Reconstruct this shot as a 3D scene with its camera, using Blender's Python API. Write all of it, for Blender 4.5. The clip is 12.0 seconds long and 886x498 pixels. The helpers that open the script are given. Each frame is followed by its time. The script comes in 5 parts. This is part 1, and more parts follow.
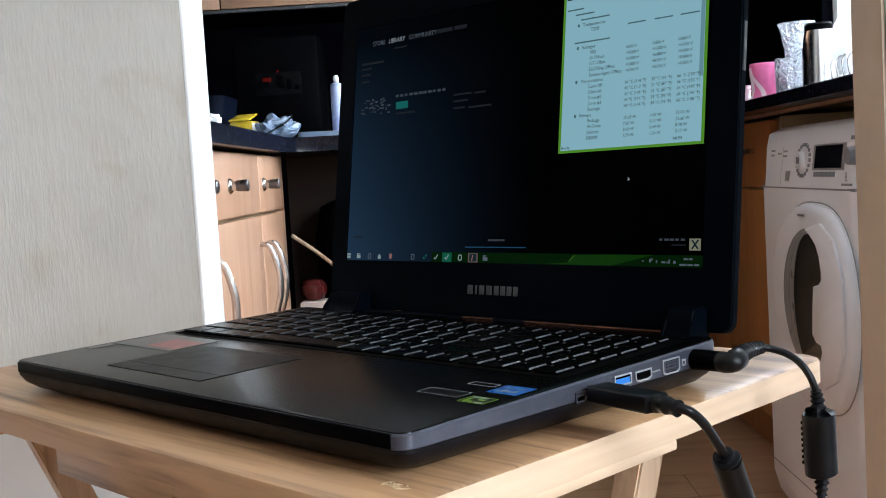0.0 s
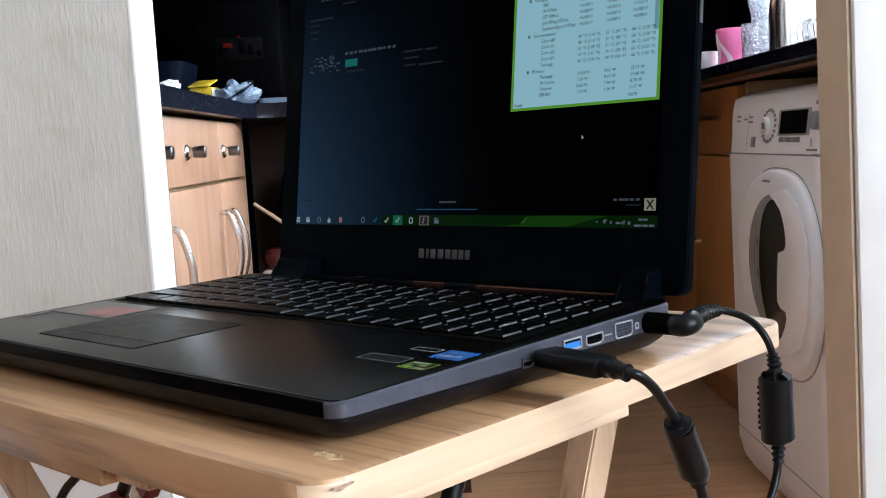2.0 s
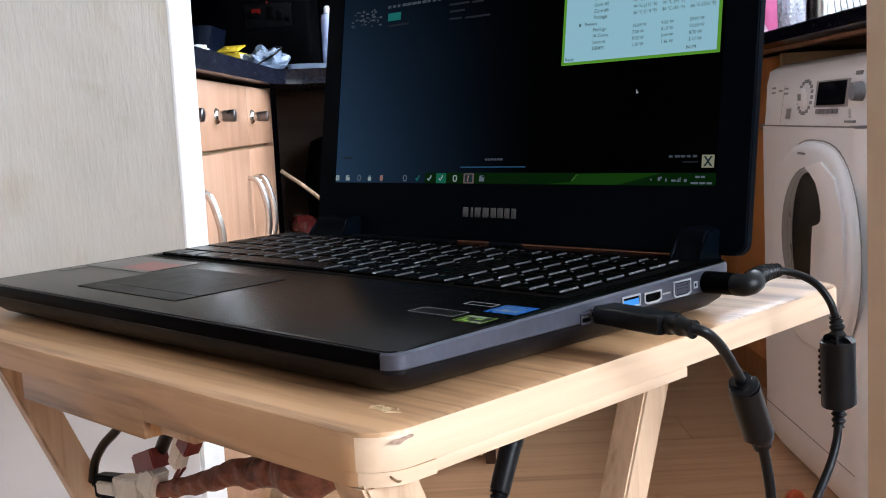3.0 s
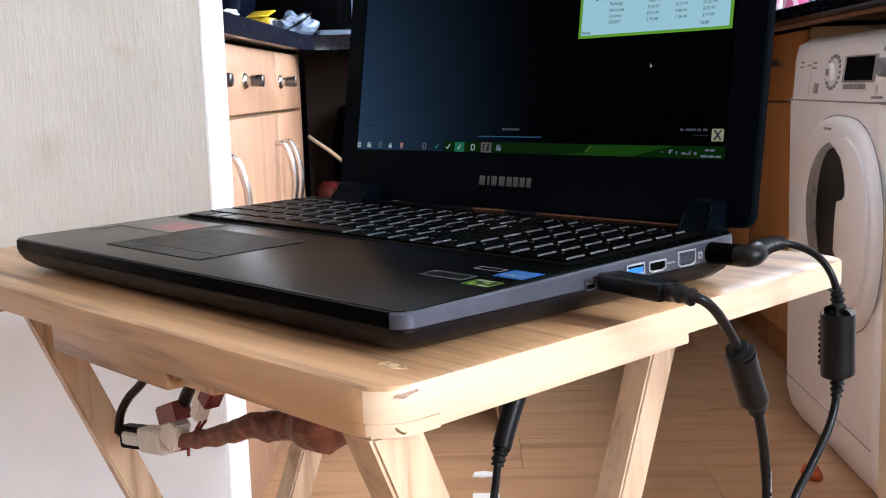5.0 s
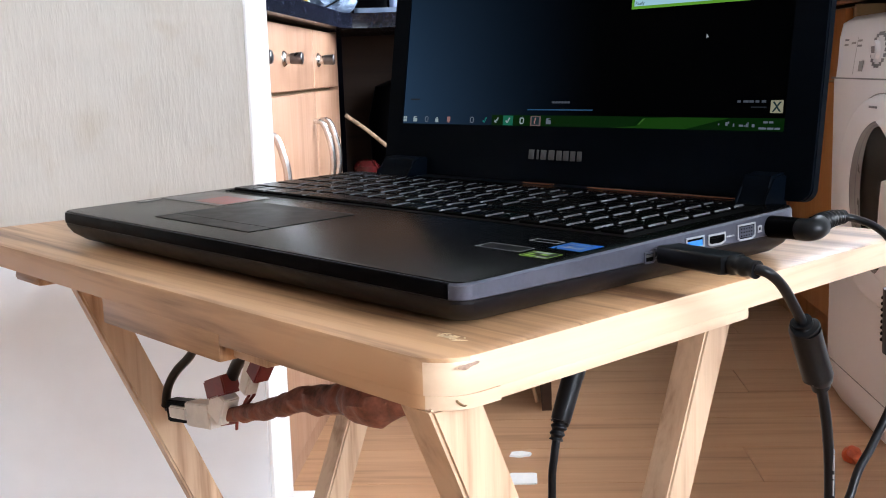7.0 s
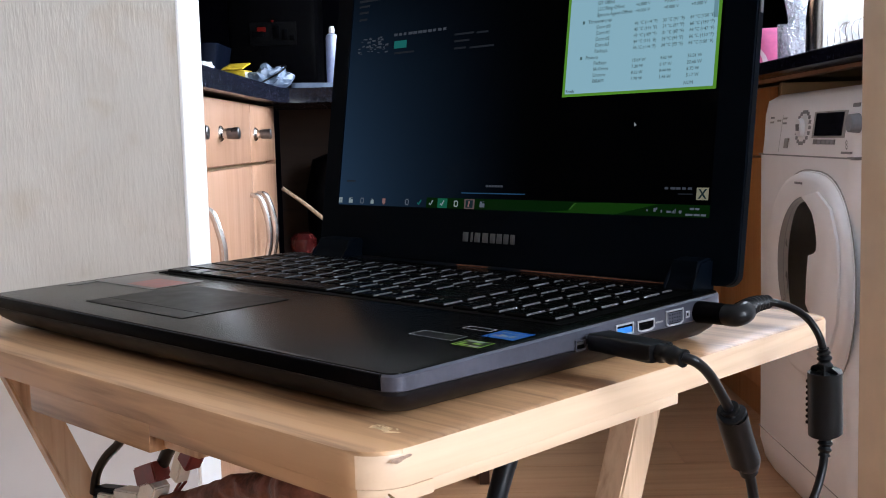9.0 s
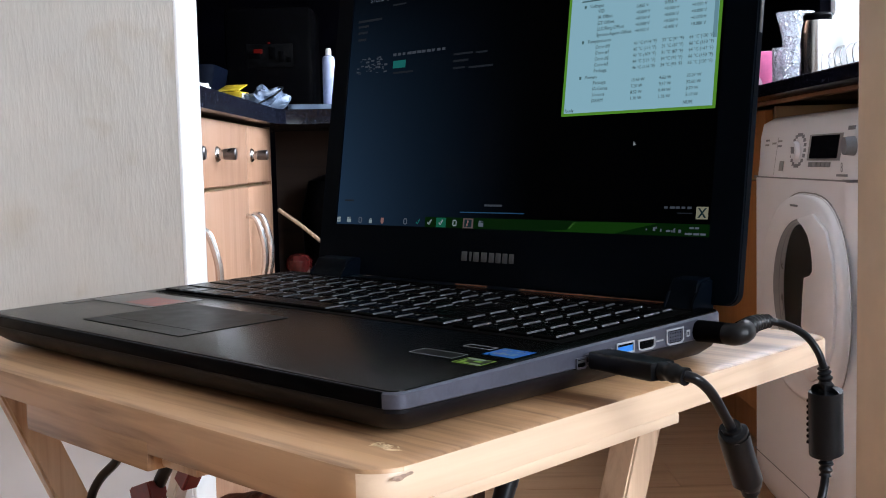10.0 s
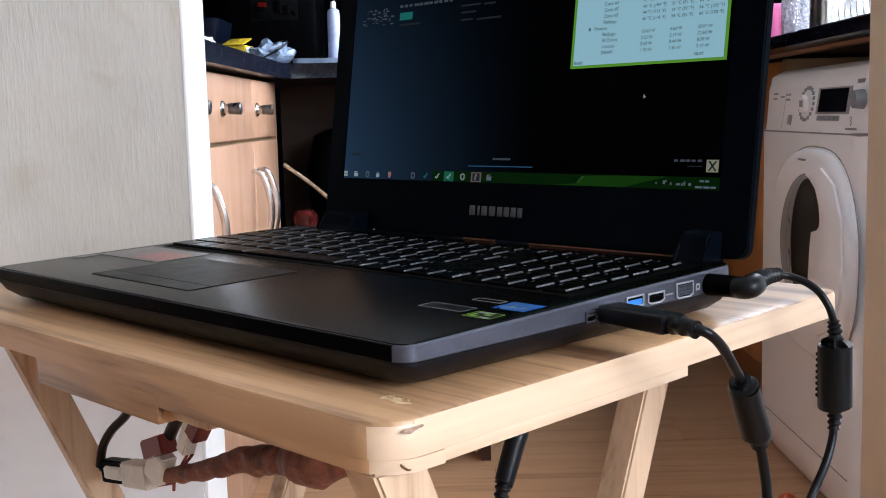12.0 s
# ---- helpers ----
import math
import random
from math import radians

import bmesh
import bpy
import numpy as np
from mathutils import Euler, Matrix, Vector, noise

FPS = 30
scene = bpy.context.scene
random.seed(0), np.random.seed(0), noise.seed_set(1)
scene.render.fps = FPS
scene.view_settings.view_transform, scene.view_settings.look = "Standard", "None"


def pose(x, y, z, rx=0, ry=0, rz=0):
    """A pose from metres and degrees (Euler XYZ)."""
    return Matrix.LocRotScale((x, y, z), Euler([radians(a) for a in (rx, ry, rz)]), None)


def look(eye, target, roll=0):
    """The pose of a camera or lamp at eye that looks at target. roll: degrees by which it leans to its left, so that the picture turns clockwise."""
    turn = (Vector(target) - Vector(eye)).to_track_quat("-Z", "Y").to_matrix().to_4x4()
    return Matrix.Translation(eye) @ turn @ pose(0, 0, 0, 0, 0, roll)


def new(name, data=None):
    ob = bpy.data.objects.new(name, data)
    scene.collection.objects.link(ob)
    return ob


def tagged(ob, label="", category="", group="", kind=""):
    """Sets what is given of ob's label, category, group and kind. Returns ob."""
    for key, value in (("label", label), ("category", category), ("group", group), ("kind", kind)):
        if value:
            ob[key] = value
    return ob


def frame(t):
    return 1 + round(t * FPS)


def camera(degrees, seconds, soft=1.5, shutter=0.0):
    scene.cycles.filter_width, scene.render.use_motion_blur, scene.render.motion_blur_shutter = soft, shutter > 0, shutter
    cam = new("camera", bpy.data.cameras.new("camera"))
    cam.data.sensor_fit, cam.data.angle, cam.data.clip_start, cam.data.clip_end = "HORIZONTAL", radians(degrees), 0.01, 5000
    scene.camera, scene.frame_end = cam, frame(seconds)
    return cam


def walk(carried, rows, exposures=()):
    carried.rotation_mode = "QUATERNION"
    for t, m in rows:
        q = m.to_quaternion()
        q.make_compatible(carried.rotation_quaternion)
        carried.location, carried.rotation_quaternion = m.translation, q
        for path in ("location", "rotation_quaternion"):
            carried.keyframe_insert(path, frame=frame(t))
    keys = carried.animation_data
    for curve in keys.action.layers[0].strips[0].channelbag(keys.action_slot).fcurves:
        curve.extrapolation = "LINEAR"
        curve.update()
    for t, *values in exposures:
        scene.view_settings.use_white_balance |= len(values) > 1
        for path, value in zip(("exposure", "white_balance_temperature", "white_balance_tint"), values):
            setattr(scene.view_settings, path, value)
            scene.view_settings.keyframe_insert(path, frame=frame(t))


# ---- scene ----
cam = camera(44.0, 12.0, soft=1.0)
# seconds, eye, target, roll
PATH = [
    (0, (0.0308, -0.4641, 0.7977), (0.0126, 0.5335, 0.7305), -3.39),
    (0.5, (0.0383, -0.4688, 0.8033), (0.0261, 0.5289, 0.7363), -4.10),
    (1, (0.0372, -0.4558, 0.7985), (0.0347, 0.5414, 0.7239), -3.56),
    (1.5, (0.0384, -0.4477, 0.7929), (0.0511, 0.5490, 0.7126), -3.12),
    (2, (0.0448, -0.4379, 0.7895), (0.0514, 0.5574, 0.6937), -3.51),
    (2.5, (0.0339, -0.4290, 0.7815), (0.0209, 0.5650, 0.6727), -2.92),
    (3, (0.0273, -0.4203, 0.7775), (0.0144, 0.5726, 0.6598), -2.85),
    (4.8, (0.0376, -0.4412, 0.7796), (0.0053, 0.5464, 0.6261), -2.25),
    (5, (0.0355, -0.4411, 0.7786), (-0.0034, 0.5475, 0.6332), -1.85),
    (5.5, (0.0347, -0.4294, 0.7740), (-0.0023, 0.5616, 0.6459), -0.96),
    (6, (0.0358, -0.4331, 0.7754), (-0.0282, 0.5575, 0.6537), -1.99),
    (6.5, (0.0278, -0.4341, 0.7751), (-0.0467, 0.5541, 0.6412), -2.47),
    (7, (0.0236, -0.4338, 0.7729), (-0.0448, 0.5508, 0.6119), -1.89),
    (7.2, (0.0280, -0.4322, 0.7765), (-0.0336, 0.5528, 0.6151), -1.95),
    (8.8, (0.0252, -0.4413, 0.7812), (0.0005, 0.5500, 0.6516), -1.94),
    (9, (0.0263, -0.4371, 0.7828), (0.0158, 0.5577, 0.6822), -1.54),
    (9.5, (0.0248, -0.4304, 0.7779), (0.0237, 0.5668, 0.7030), -0.99),
    (10, (0.0233, -0.4360, 0.7803), (0.0183, 0.5607, 0.7002), -1.37),
    (10.5, (0.0224, -0.4293, 0.7799), (0.0097, 0.5665, 0.6891), -1.83),
    (11, (0.0214, -0.4273, 0.7800), (0.0076, 0.5681, 0.6848), -1.53),
    (11.5, (0.0233, -0.4314, 0.7794), (0.0116, 0.5630, 0.6744), -1.61),
    (12, (0.0213, -0.4335, 0.7792), (0.0106, 0.5591, 0.6587), -1.48),
]
EXPOSURES = [(0.0, -0.70, 6180, 3), (1.5, -0.68, 6180, 4), (3.2, -0.5, 6250, 7), (4.8, -0.28, 6380, 9), (7.2, -0.29, 6280, 8), (8.8, -0.62, 6250, 9), (9.5, -0.74, 6230, 8), (10.5, -0.72, 6230, 8), (12.0, -0.64, 6230, 8)]
walk(cam, [(t, look(eye, target, roll)) for t, eye, target, roll in PATH], EXPOSURES)

# ---- light ----
world = bpy.data.worlds.new("world")
scene.world = world
world.use_nodes = True
wn = world.node_tree.nodes
sky = wn.new("ShaderNodeTexSky")
sky.sky_type = "NISHITA"
sky.sun_disc = False
sky.sun_elevation, sky.sun_rotation = radians(38), radians(100)
sky.dust_density = 4.0
world.node_tree.links.new(sky.outputs[0], wn["Background"].inputs[0])
wn["Background"].inputs[1].default_value = 0.12


def window_light(name, m, w, h, power, color):
    data = bpy.data.lights.new(name, "AREA")
    data.shape, data.size, data.size_y, data.energy, data.color = "RECTANGLE", w, h, power, color
    ob = new(name, data)
    ob.matrix_world = m
    return ob


# daylight in the openings of the kitchen window and of the living room window
window_light("kitchen_daylight", look((1.25, 1.93, 1.52), (0.0, 1.85, 1.0)), 1.9, 0.9, 124.0, (0.83, 0.893, 1.0))
window_light("living_daylight", look((1.83, -1.75, 1.45), (0.0, 0.0, 0.8)), 1.5, 1.1, 156.0, (0.835, 0.893, 1.0))

# ---- materials ----
T = 0.665          # height of the table top
LAP = pose(0, 0, 0, 0, 0, -45)   # the table and what stands on it are turned by 45 degrees in the room


def material(name, color, rough=0.5, metal=0.0, var=0.12, scale=20.0, stretch=(1, 1, 1), bump=0.0, bump_scale=0.0,
             spec=0.5, coat=0.0, dark=None, distort=0.5, emit=None, power=1.0, rough_var=0.1):
    """A surface with colour varied at two scales, roughness varied with it, and fine relief."""
    m = bpy.data.materials.new(name)
    m.use_nodes = True
    nt = m.node_tree
    n, ln = nt.nodes, nt.links
    b = n["Principled BSDF"]
    b.inputs["Roughness"].default_value = rough
    b.inputs["Metallic"].default_value = metal
    b.inputs["Specular IOR Level"].default_value = spec
    b.inputs["Coat Weight"].default_value = coat
    tc = n.new("ShaderNodeTexCoord")
    mp = n.new("ShaderNodeMapping")
    mp.inputs["Scale"].default_value = stretch
    ln.new(tc.outputs["Object"], mp.inputs[0])
    n1 = n.new("ShaderNodeTexNoise")
    n1.inputs["Scale"].default_value, n1.inputs["Detail"].default_value = scale, 6.0
    n1.inputs["Distortion"].default_value = distort
    n2 = n.new("ShaderNodeTexNoise")
    n2.inputs["Scale"].default_value, n2.inputs["Detail"].default_value = scale * 6.3, 3.0
    ln.new(mp.outputs[0], n1.inputs["Vector"])
    ln.new(mp.outputs[0], n2.inputs["Vector"])
    mix = n.new("ShaderNodeMath")
    mix.operation = "MULTIPLY_ADD"
    mix.inputs[1].default_value = 0.35
    ln.new(n2.outputs[0], mix.inputs[0])
    ln.new(n1.outputs[0], mix.inputs[2])
    ramp = n.new("ShaderNodeValToRGB")
    lo = dark or tuple(max(0.0, c * (1 - 2 * var)) for c in color)
    hi = tuple(min(1.0, c * (1 + var)) for c in color)
    ramp.color_ramp.elements[0].position, ramp.color_ramp.elements[0].color = 0.42, (*lo, 1)
    ramp.color_ramp.elements[1].position, ramp.color_ramp.elements[1].color = 0.82, (*hi, 1)
    ln.new(mix.outputs[0], ramp.inputs[0])
    ln.new(ramp.outputs[0], b.inputs["Base Color"])
    rr = n.new("ShaderNodeMapRange")
    rr.inputs[3].default_value, rr.inputs[4].default_value = max(0.02, rough - rough_var), min(1.0, rough + rough_var)
    ln.new(n1.outputs[0], rr.inputs[0])
    ln.new(rr.outputs[0], b.inputs["Roughness"])
    if bump:
        n3 = n.new("ShaderNodeTexNoise")
        n3.inputs["Scale"].default_value, n3.inputs["Detail"].default_value = bump_scale or scale * 3, 4.0
        ln.new(mp.outputs[0], n3.inputs["Vector"])
        bp = n.new("ShaderNodeBump")
        bp.inputs["Strength"].default_value, bp.inputs["Distance"].default_value = bump, 0.002
        ln.new(n3.outputs[0], bp.inputs["Height"])
        ln.new(bp.outputs[0], b.inputs["Normal"])
    if emit:
        b.inputs["Emission Color"].default_value = (*emit, 1)
        b.inputs["Emission Strength"].default_value = power
    return m


def wood(name, light, dark, axis, rough=0.45, rings=14.0, coat=0.0, per_object=False, shift=0.0):
    """Sawn softwood: long streaks along one axis, with fine pores."""
    m = bpy.data.materials.new(name)
    m.use_nodes = True
    nt = m.node_tree
    n, ln = nt.nodes, nt.links
    b = n["Principled BSDF"]
    b.inputs["Coat Weight"].default_value = coat
    b.inputs["Coat Roughness"].default_value = 0.25
    tc = n.new("ShaderNodeTexCoord")
    mp = n.new("ShaderNodeMapping")
    sc = [1.0, 1.0, 1.0]
    sc["xyz".index(axis)] = 0.055
    mp.inputs["Scale"].default_value = sc
    ln.new(tc.outputs["Object"], mp.inputs[0])
    src = mp.outputs[0]
    if per_object:
        oi = n.new("ShaderNodeObjectInfo")
        off = n.new("ShaderNodeVectorMath")
        off.operation = "MULTIPLY_ADD"
        cmb = n.new("ShaderNodeCombineXYZ")
        for k in range(3):
            ln.new(oi.outputs["Random"], cmb.inputs[k])
        off.inputs[1].default_value = (7.3, 5.1, 9.7)
        ln.new(cmb.outputs[0], off.inputs[0])
        ln.new(src, off.inputs[2])
        src = off.outputs[0]
    n1 = n.new("ShaderNodeTexNoise")
    n1.inputs["Scale"].default_value, n1.inputs["Detail"].default_value, n1.inputs["Distortion"].default_value = rings, 5.0, 1.2
    n2 = n.new("ShaderNodeTexNoise")
    n2.inputs["Scale"].default_value, n2.inputs["Detail"].default_value = rings * 5, 4.0
    n3 = n.new("ShaderNodeTexNoise")
    n3.inputs["Scale"].default_value, n3.inputs["Detail"].default_value = rings * 0.25, 2.0
    for k in (n1, n2, n3):
        ln.new(src, k.inputs["Vector"])
    a = n.new("ShaderNodeMath")
    a.operation = "MULTIPLY_ADD"
    a.inputs[1].default_value = 0.30
    ln.new(n2.outputs[0], a.inputs[0])
    ln.new(n1.outputs[0], a.inputs[2])
    a2 = n.new("ShaderNodeMath")
    a2.operation = "MULTIPLY_ADD"
    a2.inputs[1].default_value = 0.5
    ln.new(n3.outputs[0], a2.inputs[0])
    ln.new(a.outputs[0], a2.inputs[2])
    ramp = n.new("ShaderNodeValToRGB")
    e = ramp.color_ramp.elements
    e[0].position, e[0].color = 0.66 + shift, (*dark, 1)
    e[1].position, e[1].color = 1.02 + shift, (*light, 1)
    mid = e.new(0.80 + shift)
    mid.color = (*[0.35 * p + 0.65 * q for p, q in zip(dark, light)], 1)
    ln.new(a2.outputs[0], ramp.inputs[0])
    ln.new(ramp.outputs[0], b.inputs["Base Color"])
    rr = n.new("ShaderNodeMapRange")
    rr.inputs[3].default_value, rr.inputs[4].default_value = rough + 0.12, rough - 0.08
    ln.new(n1.outputs[0], rr.inputs[0])
    ln.new(rr.outputs[0], b.inputs["Roughness"])
    bp = n.new("ShaderNodeBump")
    bp.inputs["Strength"].default_value, bp.inputs["Distance"].default_value = 0.18, 0.001
    ln.new(n2.outputs[0], bp.inputs["Height"])
    ln.new(bp.outputs[0], b.inputs["Normal"])
    return m


def glow(name, color, power):
    m = bpy.data.materials.new(name)
    m.use_nodes = True
    b = m.node_tree.nodes["Principled BSDF"]
    b.inputs["Base Color"].default_value = (0.001, 0.001, 0.001, 1)
    b.inputs["Roughness"].default_value = 0.45
    b.inputs["Specular IOR Level"].default_value = 0.03
    b.inputs["Emission Color"].default_value = (*color, 1)
    b.inputs["Emission Strength"].default_value = power
    return m


def wallpaper(name, color, ridge=0.14):
    """Painted, vertically ribbed wallpaper with faint stains."""
    m = material(name, color, 0.75, var=0.05, scale=3.0, distort=0.8)
    nt = m.node_tree
    n, ln = nt.nodes, nt.links
    tc = n.new("ShaderNodeTexCoord")
    mp = n.new("ShaderNodeMapping")
    mp.inputs["Scale"].default_value = (1.0, 1.0, 0.17)
    ln.new(tc.outputs["Object"], mp.inputs[0])
    t1 = n.new("ShaderNodeTexNoise")
    t1.inputs["Scale"].default_value, t1.inputs["Detail"].default_value = 330.0, 3.0
    ln.new(mp.outputs[0], t1.inputs["Vector"])
    t2 = n.new("ShaderNodeTexNoise")
    t2.inputs["Scale"].default_value, t2.inputs["Detail"].default_value = 85.0, 2.0
    ln.new(mp.outputs[0], t2.inputs["Vector"])
    add = n.new("ShaderNodeMath")
    add.operation = "ADD"
    ln.new(t1.outputs[0], add.inputs[0])
    ln.new(t2.outputs[0], add.inputs[1])
    st = n.new("ShaderNodeTexNoise")
    st.inputs["Scale"].default_value, st.inputs["Detail"].default_value, st.inputs["Distortion"].default_value = 17.0, 8.0, 0.6
    ln.new(tc.outputs["Object"], st.inputs["Vector"])
    sr = n.new("ShaderNodeMapRange")
    sr.inputs[1].default_value, sr.inputs[2].default_value, sr.inputs[3].default_value, sr.inputs[4].default_value = 0.57, 0.78, 0.0, 0.33
    ln.new(st.outputs[0], sr.inputs[0])
    mx = n.new("ShaderNodeMixRGB")
    mx.inputs[2].default_value = (color[0] * 0.70, color[1] * 0.58, color[2] * 0.40, 1)
    base = n["Principled BSDF"].inputs["Base Color"]
    ln.new(sr.outputs[0], mx.inputs[0])
    ln.new(base.links[0].from_socket, mx.inputs[1])
    ln.new(mx.outputs[0], base)
    bp = n.new("ShaderNodeBump")
    bp.inputs["Strength"].default_value, bp.inputs["Distance"].default_value = ridge, 0.0018
    ln.new(add.outputs[0], bp.inputs["Height"])
    ln.new(bp.outputs[0], n["Principled BSDF"].inputs["Normal"])
    return m


M_WALL = wallpaper("beige_wallpaper", (0.515, 0.497, 0.450), 0.34)
M_WALL_DARK = wallpaper("buff_wallpaper", (0.42, 0.37, 0.32))
M_DADO = material("white_wall_paint", (0.89, 0.93, 0.97), 0.6, var=0.03, scale=4, bump=0.08, bump_scale=60)
M_CREAM = material("cream_paint", (0.60, 0.49, 0.37), 0.55, var=0.05, scale=5, bump=0.06, bump_scale=50)
M_WHITE = material("white_gloss_paint", (0.86, 0.86, 0.85), 0.35, var=0.03, scale=5, bump=0.05, bump_scale=40)
M_CEIL = material("ceiling_paint", (0.78, 0.78, 0.77), 0.8, var=0.03, scale=3, bump=0.1, bump_scale=80)
M_NEARBLACK = material("near_black_wall", (0.0008, 0.0008, 0.0016), 0.5, var=0.3, scale=6, spec=0.008)
M_FLOOR = wood("oak_laminate", (0.47, 0.262, 0.140), (0.30, 0.158, 0.082), "x", 0.38, 24.0, per_object=True)
M_SHADED_WOOD = wood("shade_darkened_wood", (0.050, 0.021, 0.009), (0.022, 0.009, 0.004), "x", 0.6, 25.0)
M_GAP = material("floor_joint", (0.27, 0.150, 0.080), 0.7)
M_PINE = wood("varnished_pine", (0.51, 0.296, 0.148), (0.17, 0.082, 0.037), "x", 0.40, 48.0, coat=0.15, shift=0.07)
M_PINE_Z = wood("pine_leg", (0.60, 0.43, 0.285), (0.33, 0.20, 0.115), "z", 0.42, 60.0, coat=0.15, shift=0.03)
M_BEECH = wood("beech_door", (0.345, 0.195, 0.122), (0.255, 0.135, 0.080), "z", 0.42, 30.0, coat=0.1)
M_BEECH_IN = wood("pale_board", (0.50, 0.38, 0.22), (0.42, 0.30, 0.16), "z", 0.5, 25.0)
M_WORKTOP = material("black_granite_laminate", (0.004, 0.005, 0.011), 0.25, var=0.45, scale=160, rough_var=0.08, spec=0.3)
M_CHROME = material("brushed_steel", (0.62, 0.60, 0.58), 0.22, 1.0, var=0.05, scale=40)
M_KNOB = material("pewter_knob", (0.13, 0.125, 0.13), 0.3, 0.9, var=0.2, scale=60)
M_WM = material("white_enamel", (0.88, 0.875, 0.89), 0.42, var=0.015, scale=3, rough_var=0.0)
M_WM_GREY = material("grey_print", (0.25, 0.25, 0.27), 0.5, var=0.1, scale=50)
M_WM_GLASS = material("dark_door_glass", (0.060, 0.054, 0.045), 0.12, var=0.3, scale=14, coat=0.5)
M_WM_RING = material("grey_door_ring", (0.32, 0.31, 0.30), 0.3, var=0.08, scale=20)
M_DISPLAY = material("black_display", (0.008, 0.008, 0.01), 0.15, var=0.1, scale=30)
M_LAP = material("black_soft_coating", (0.0014, 0.0013, 0.0012), 0.24, 0.0, var=0.12, scale=60, rough_var=0.0, spec=0.10)
M_SIDE = material("dark_grey_metal", (0.085, 0.089, 0.118), 0.36, 0.6, var=0.08, scale=70, rough_var=0.06)
M_PAD = material("touchpad_coating", (0.0022, 0.0022, 0.0022), 0.40, var=0.1, scale=60, spec=0.09)
M_KEY = material("black_key_plastic", (0.0014, 0.0014, 0.0017), 0.25, var=0.15, scale=200, rough_var=0.05, spec=0.06)
# lighter grey that paints the window's glint on the keys
M_KEYGLINT = material("grey_key_glint", (0.058, 0.060, 0.064), 0.25, var=0.35, scale=90, spec=0.8, rough_var=0.03)
M_LEGEND = material("key_legend_print", (0.12, 0.123, 0.128), 0.4, var=0.3, scale=60)
M_UNDER = material("black_underside", (0.0040, 0.0040, 0.0058), 0.40, 0.0, var=0.1, scale=70, spec=0.16)
M_PINE_LIT = wood("window_lit_pine", (0.66, 0.49, 0.335), (0.46, 0.305, 0.19), "y", 0.42, 40.0, coat=0.1)
M_PORT = material("satin_port_metal", (0.36, 0.37, 0.40), 0.35, 0.35, var=0.05, scale=90)
# beech again, with the right-hand run's shade put into an orange tint
M_BEECH_SHADE = wood("shade_tinted_beech_door", (0.50, 0.215, 0.065), (0.42, 0.165, 0.045), "z", 0.42, 30.0)
M_WELL = material("keyboard_well", (0.001, 0.001, 0.001), 0.7, var=0.1, scale=80, spec=0.03)
M_BEZEL = material("matt_black_bezel", (0.0009, 0.0019, 0.0036), 0.42, var=0.1, scale=90, spec=0.016)
M_COPPER = material("copper_trim", (0.45, 0.20, 0.11), 0.4, 0.8, var=0.1, scale=80)
M_GREYMARK = material("grey_brand_print", (0.075, 0.075, 0.08), 0.4, 0.3, var=0.05, scale=80)
M_RUBBER = material("black_rubber", (0.0030, 0.0035, 0.0045), 0.36, var=0.15, scale=80, rough_var=0.08, spec=0.22)
M_CABLE = material("black_cable", (0.0030, 0.0034, 0.0045), 0.32, var=0.15, scale=60, spec=0.24)
M_STEEL = material("connector_steel", (0.55, 0.55, 0.56), 0.28, 1.0, var=0.05, scale=90)
M_BLUE = material("blue_usb_plastic", (0.02, 0.16, 0.52), 0.4, var=0.05, scale=90)
M_STK_BLUE = material("blue_sticker", (0.010, 0.095, 0.33), 0.3, var=0.1, scale=120)
M_STK_GREEN = material("green_sticker", (0.20, 0.36, 0.03), 0.35, var=0.2, scale=150)
M_STK_SILVER = material("silver_print", (0.30, 0.30, 0.31), 0.4, 0.2, var=0.1, scale=120)
M_STK_GREY = material("translucent_grey_sticker", (0.085, 0.078, 0.072), 0.33, var=0.12, scale=60)
M_STK_RED = material("red_sticker", (0.30, 0.10, 0.09), 0.4, var=0.15, scale=80)
M_WHITEPL = material("white_nylon_connector", (0.74, 0.73, 0.69), 0.45, var=0.06, scale=60)
M_REDPL = material("dark_red_connector", (0.17, 0.022, 0.018), 0.4, var=0.12, scale=60)
M_TAPE = material("brown_parcel_tape", (0.175, 0.062, 0.038), 0.52, var=0.35, scale=70, bump=0.35, bump_scale=210, spec=0.3)
M_GLUE = material("old_glue", (0.60, 0.43, 0.24), 0.5, var=0.2, scale=90, bump=0.5, bump_scale=120)
M_BARE = material("bare_wood_chip", (0.68, 0.52, 0.32), 0.7, var=0.2, scale=200, bump=0.4, bump_scale=200)
M_DIRT = material("dark_scuff", (0.36, 0.24, 0.17), 0.7, var=0.3, scale=200)
M_YELLOW = material("yellow_packet", (0.50, 0.36, 0.02), 0.35, var=0.15, scale=25, bump=0.3, bump_scale=30)
M_BAG = material("white_plastic_bag", (0.17, 0.22, 0.31), 0.25, var=0.15, scale=15, bump=0.6, bump_scale=28)
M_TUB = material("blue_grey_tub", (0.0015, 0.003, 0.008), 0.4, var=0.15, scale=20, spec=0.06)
M_PAPER = material("white_paper", (0.82, 0.82, 0.80), 0.8, var=0.04, scale=30)
M_SPRAY = material("pale_lilac_plastic", (0.36, 0.41, 0.60), 0.3, var=0.05, scale=20)
M_PINK = material("pink_glaze", (0.85, 0.20, 0.42), 0.25, var=0.06, scale=20)
M_PALEPINK = material("pale_pink_glaze", (0.88, 0.70, 0.76), 0.25, var=0.05, scale=20)
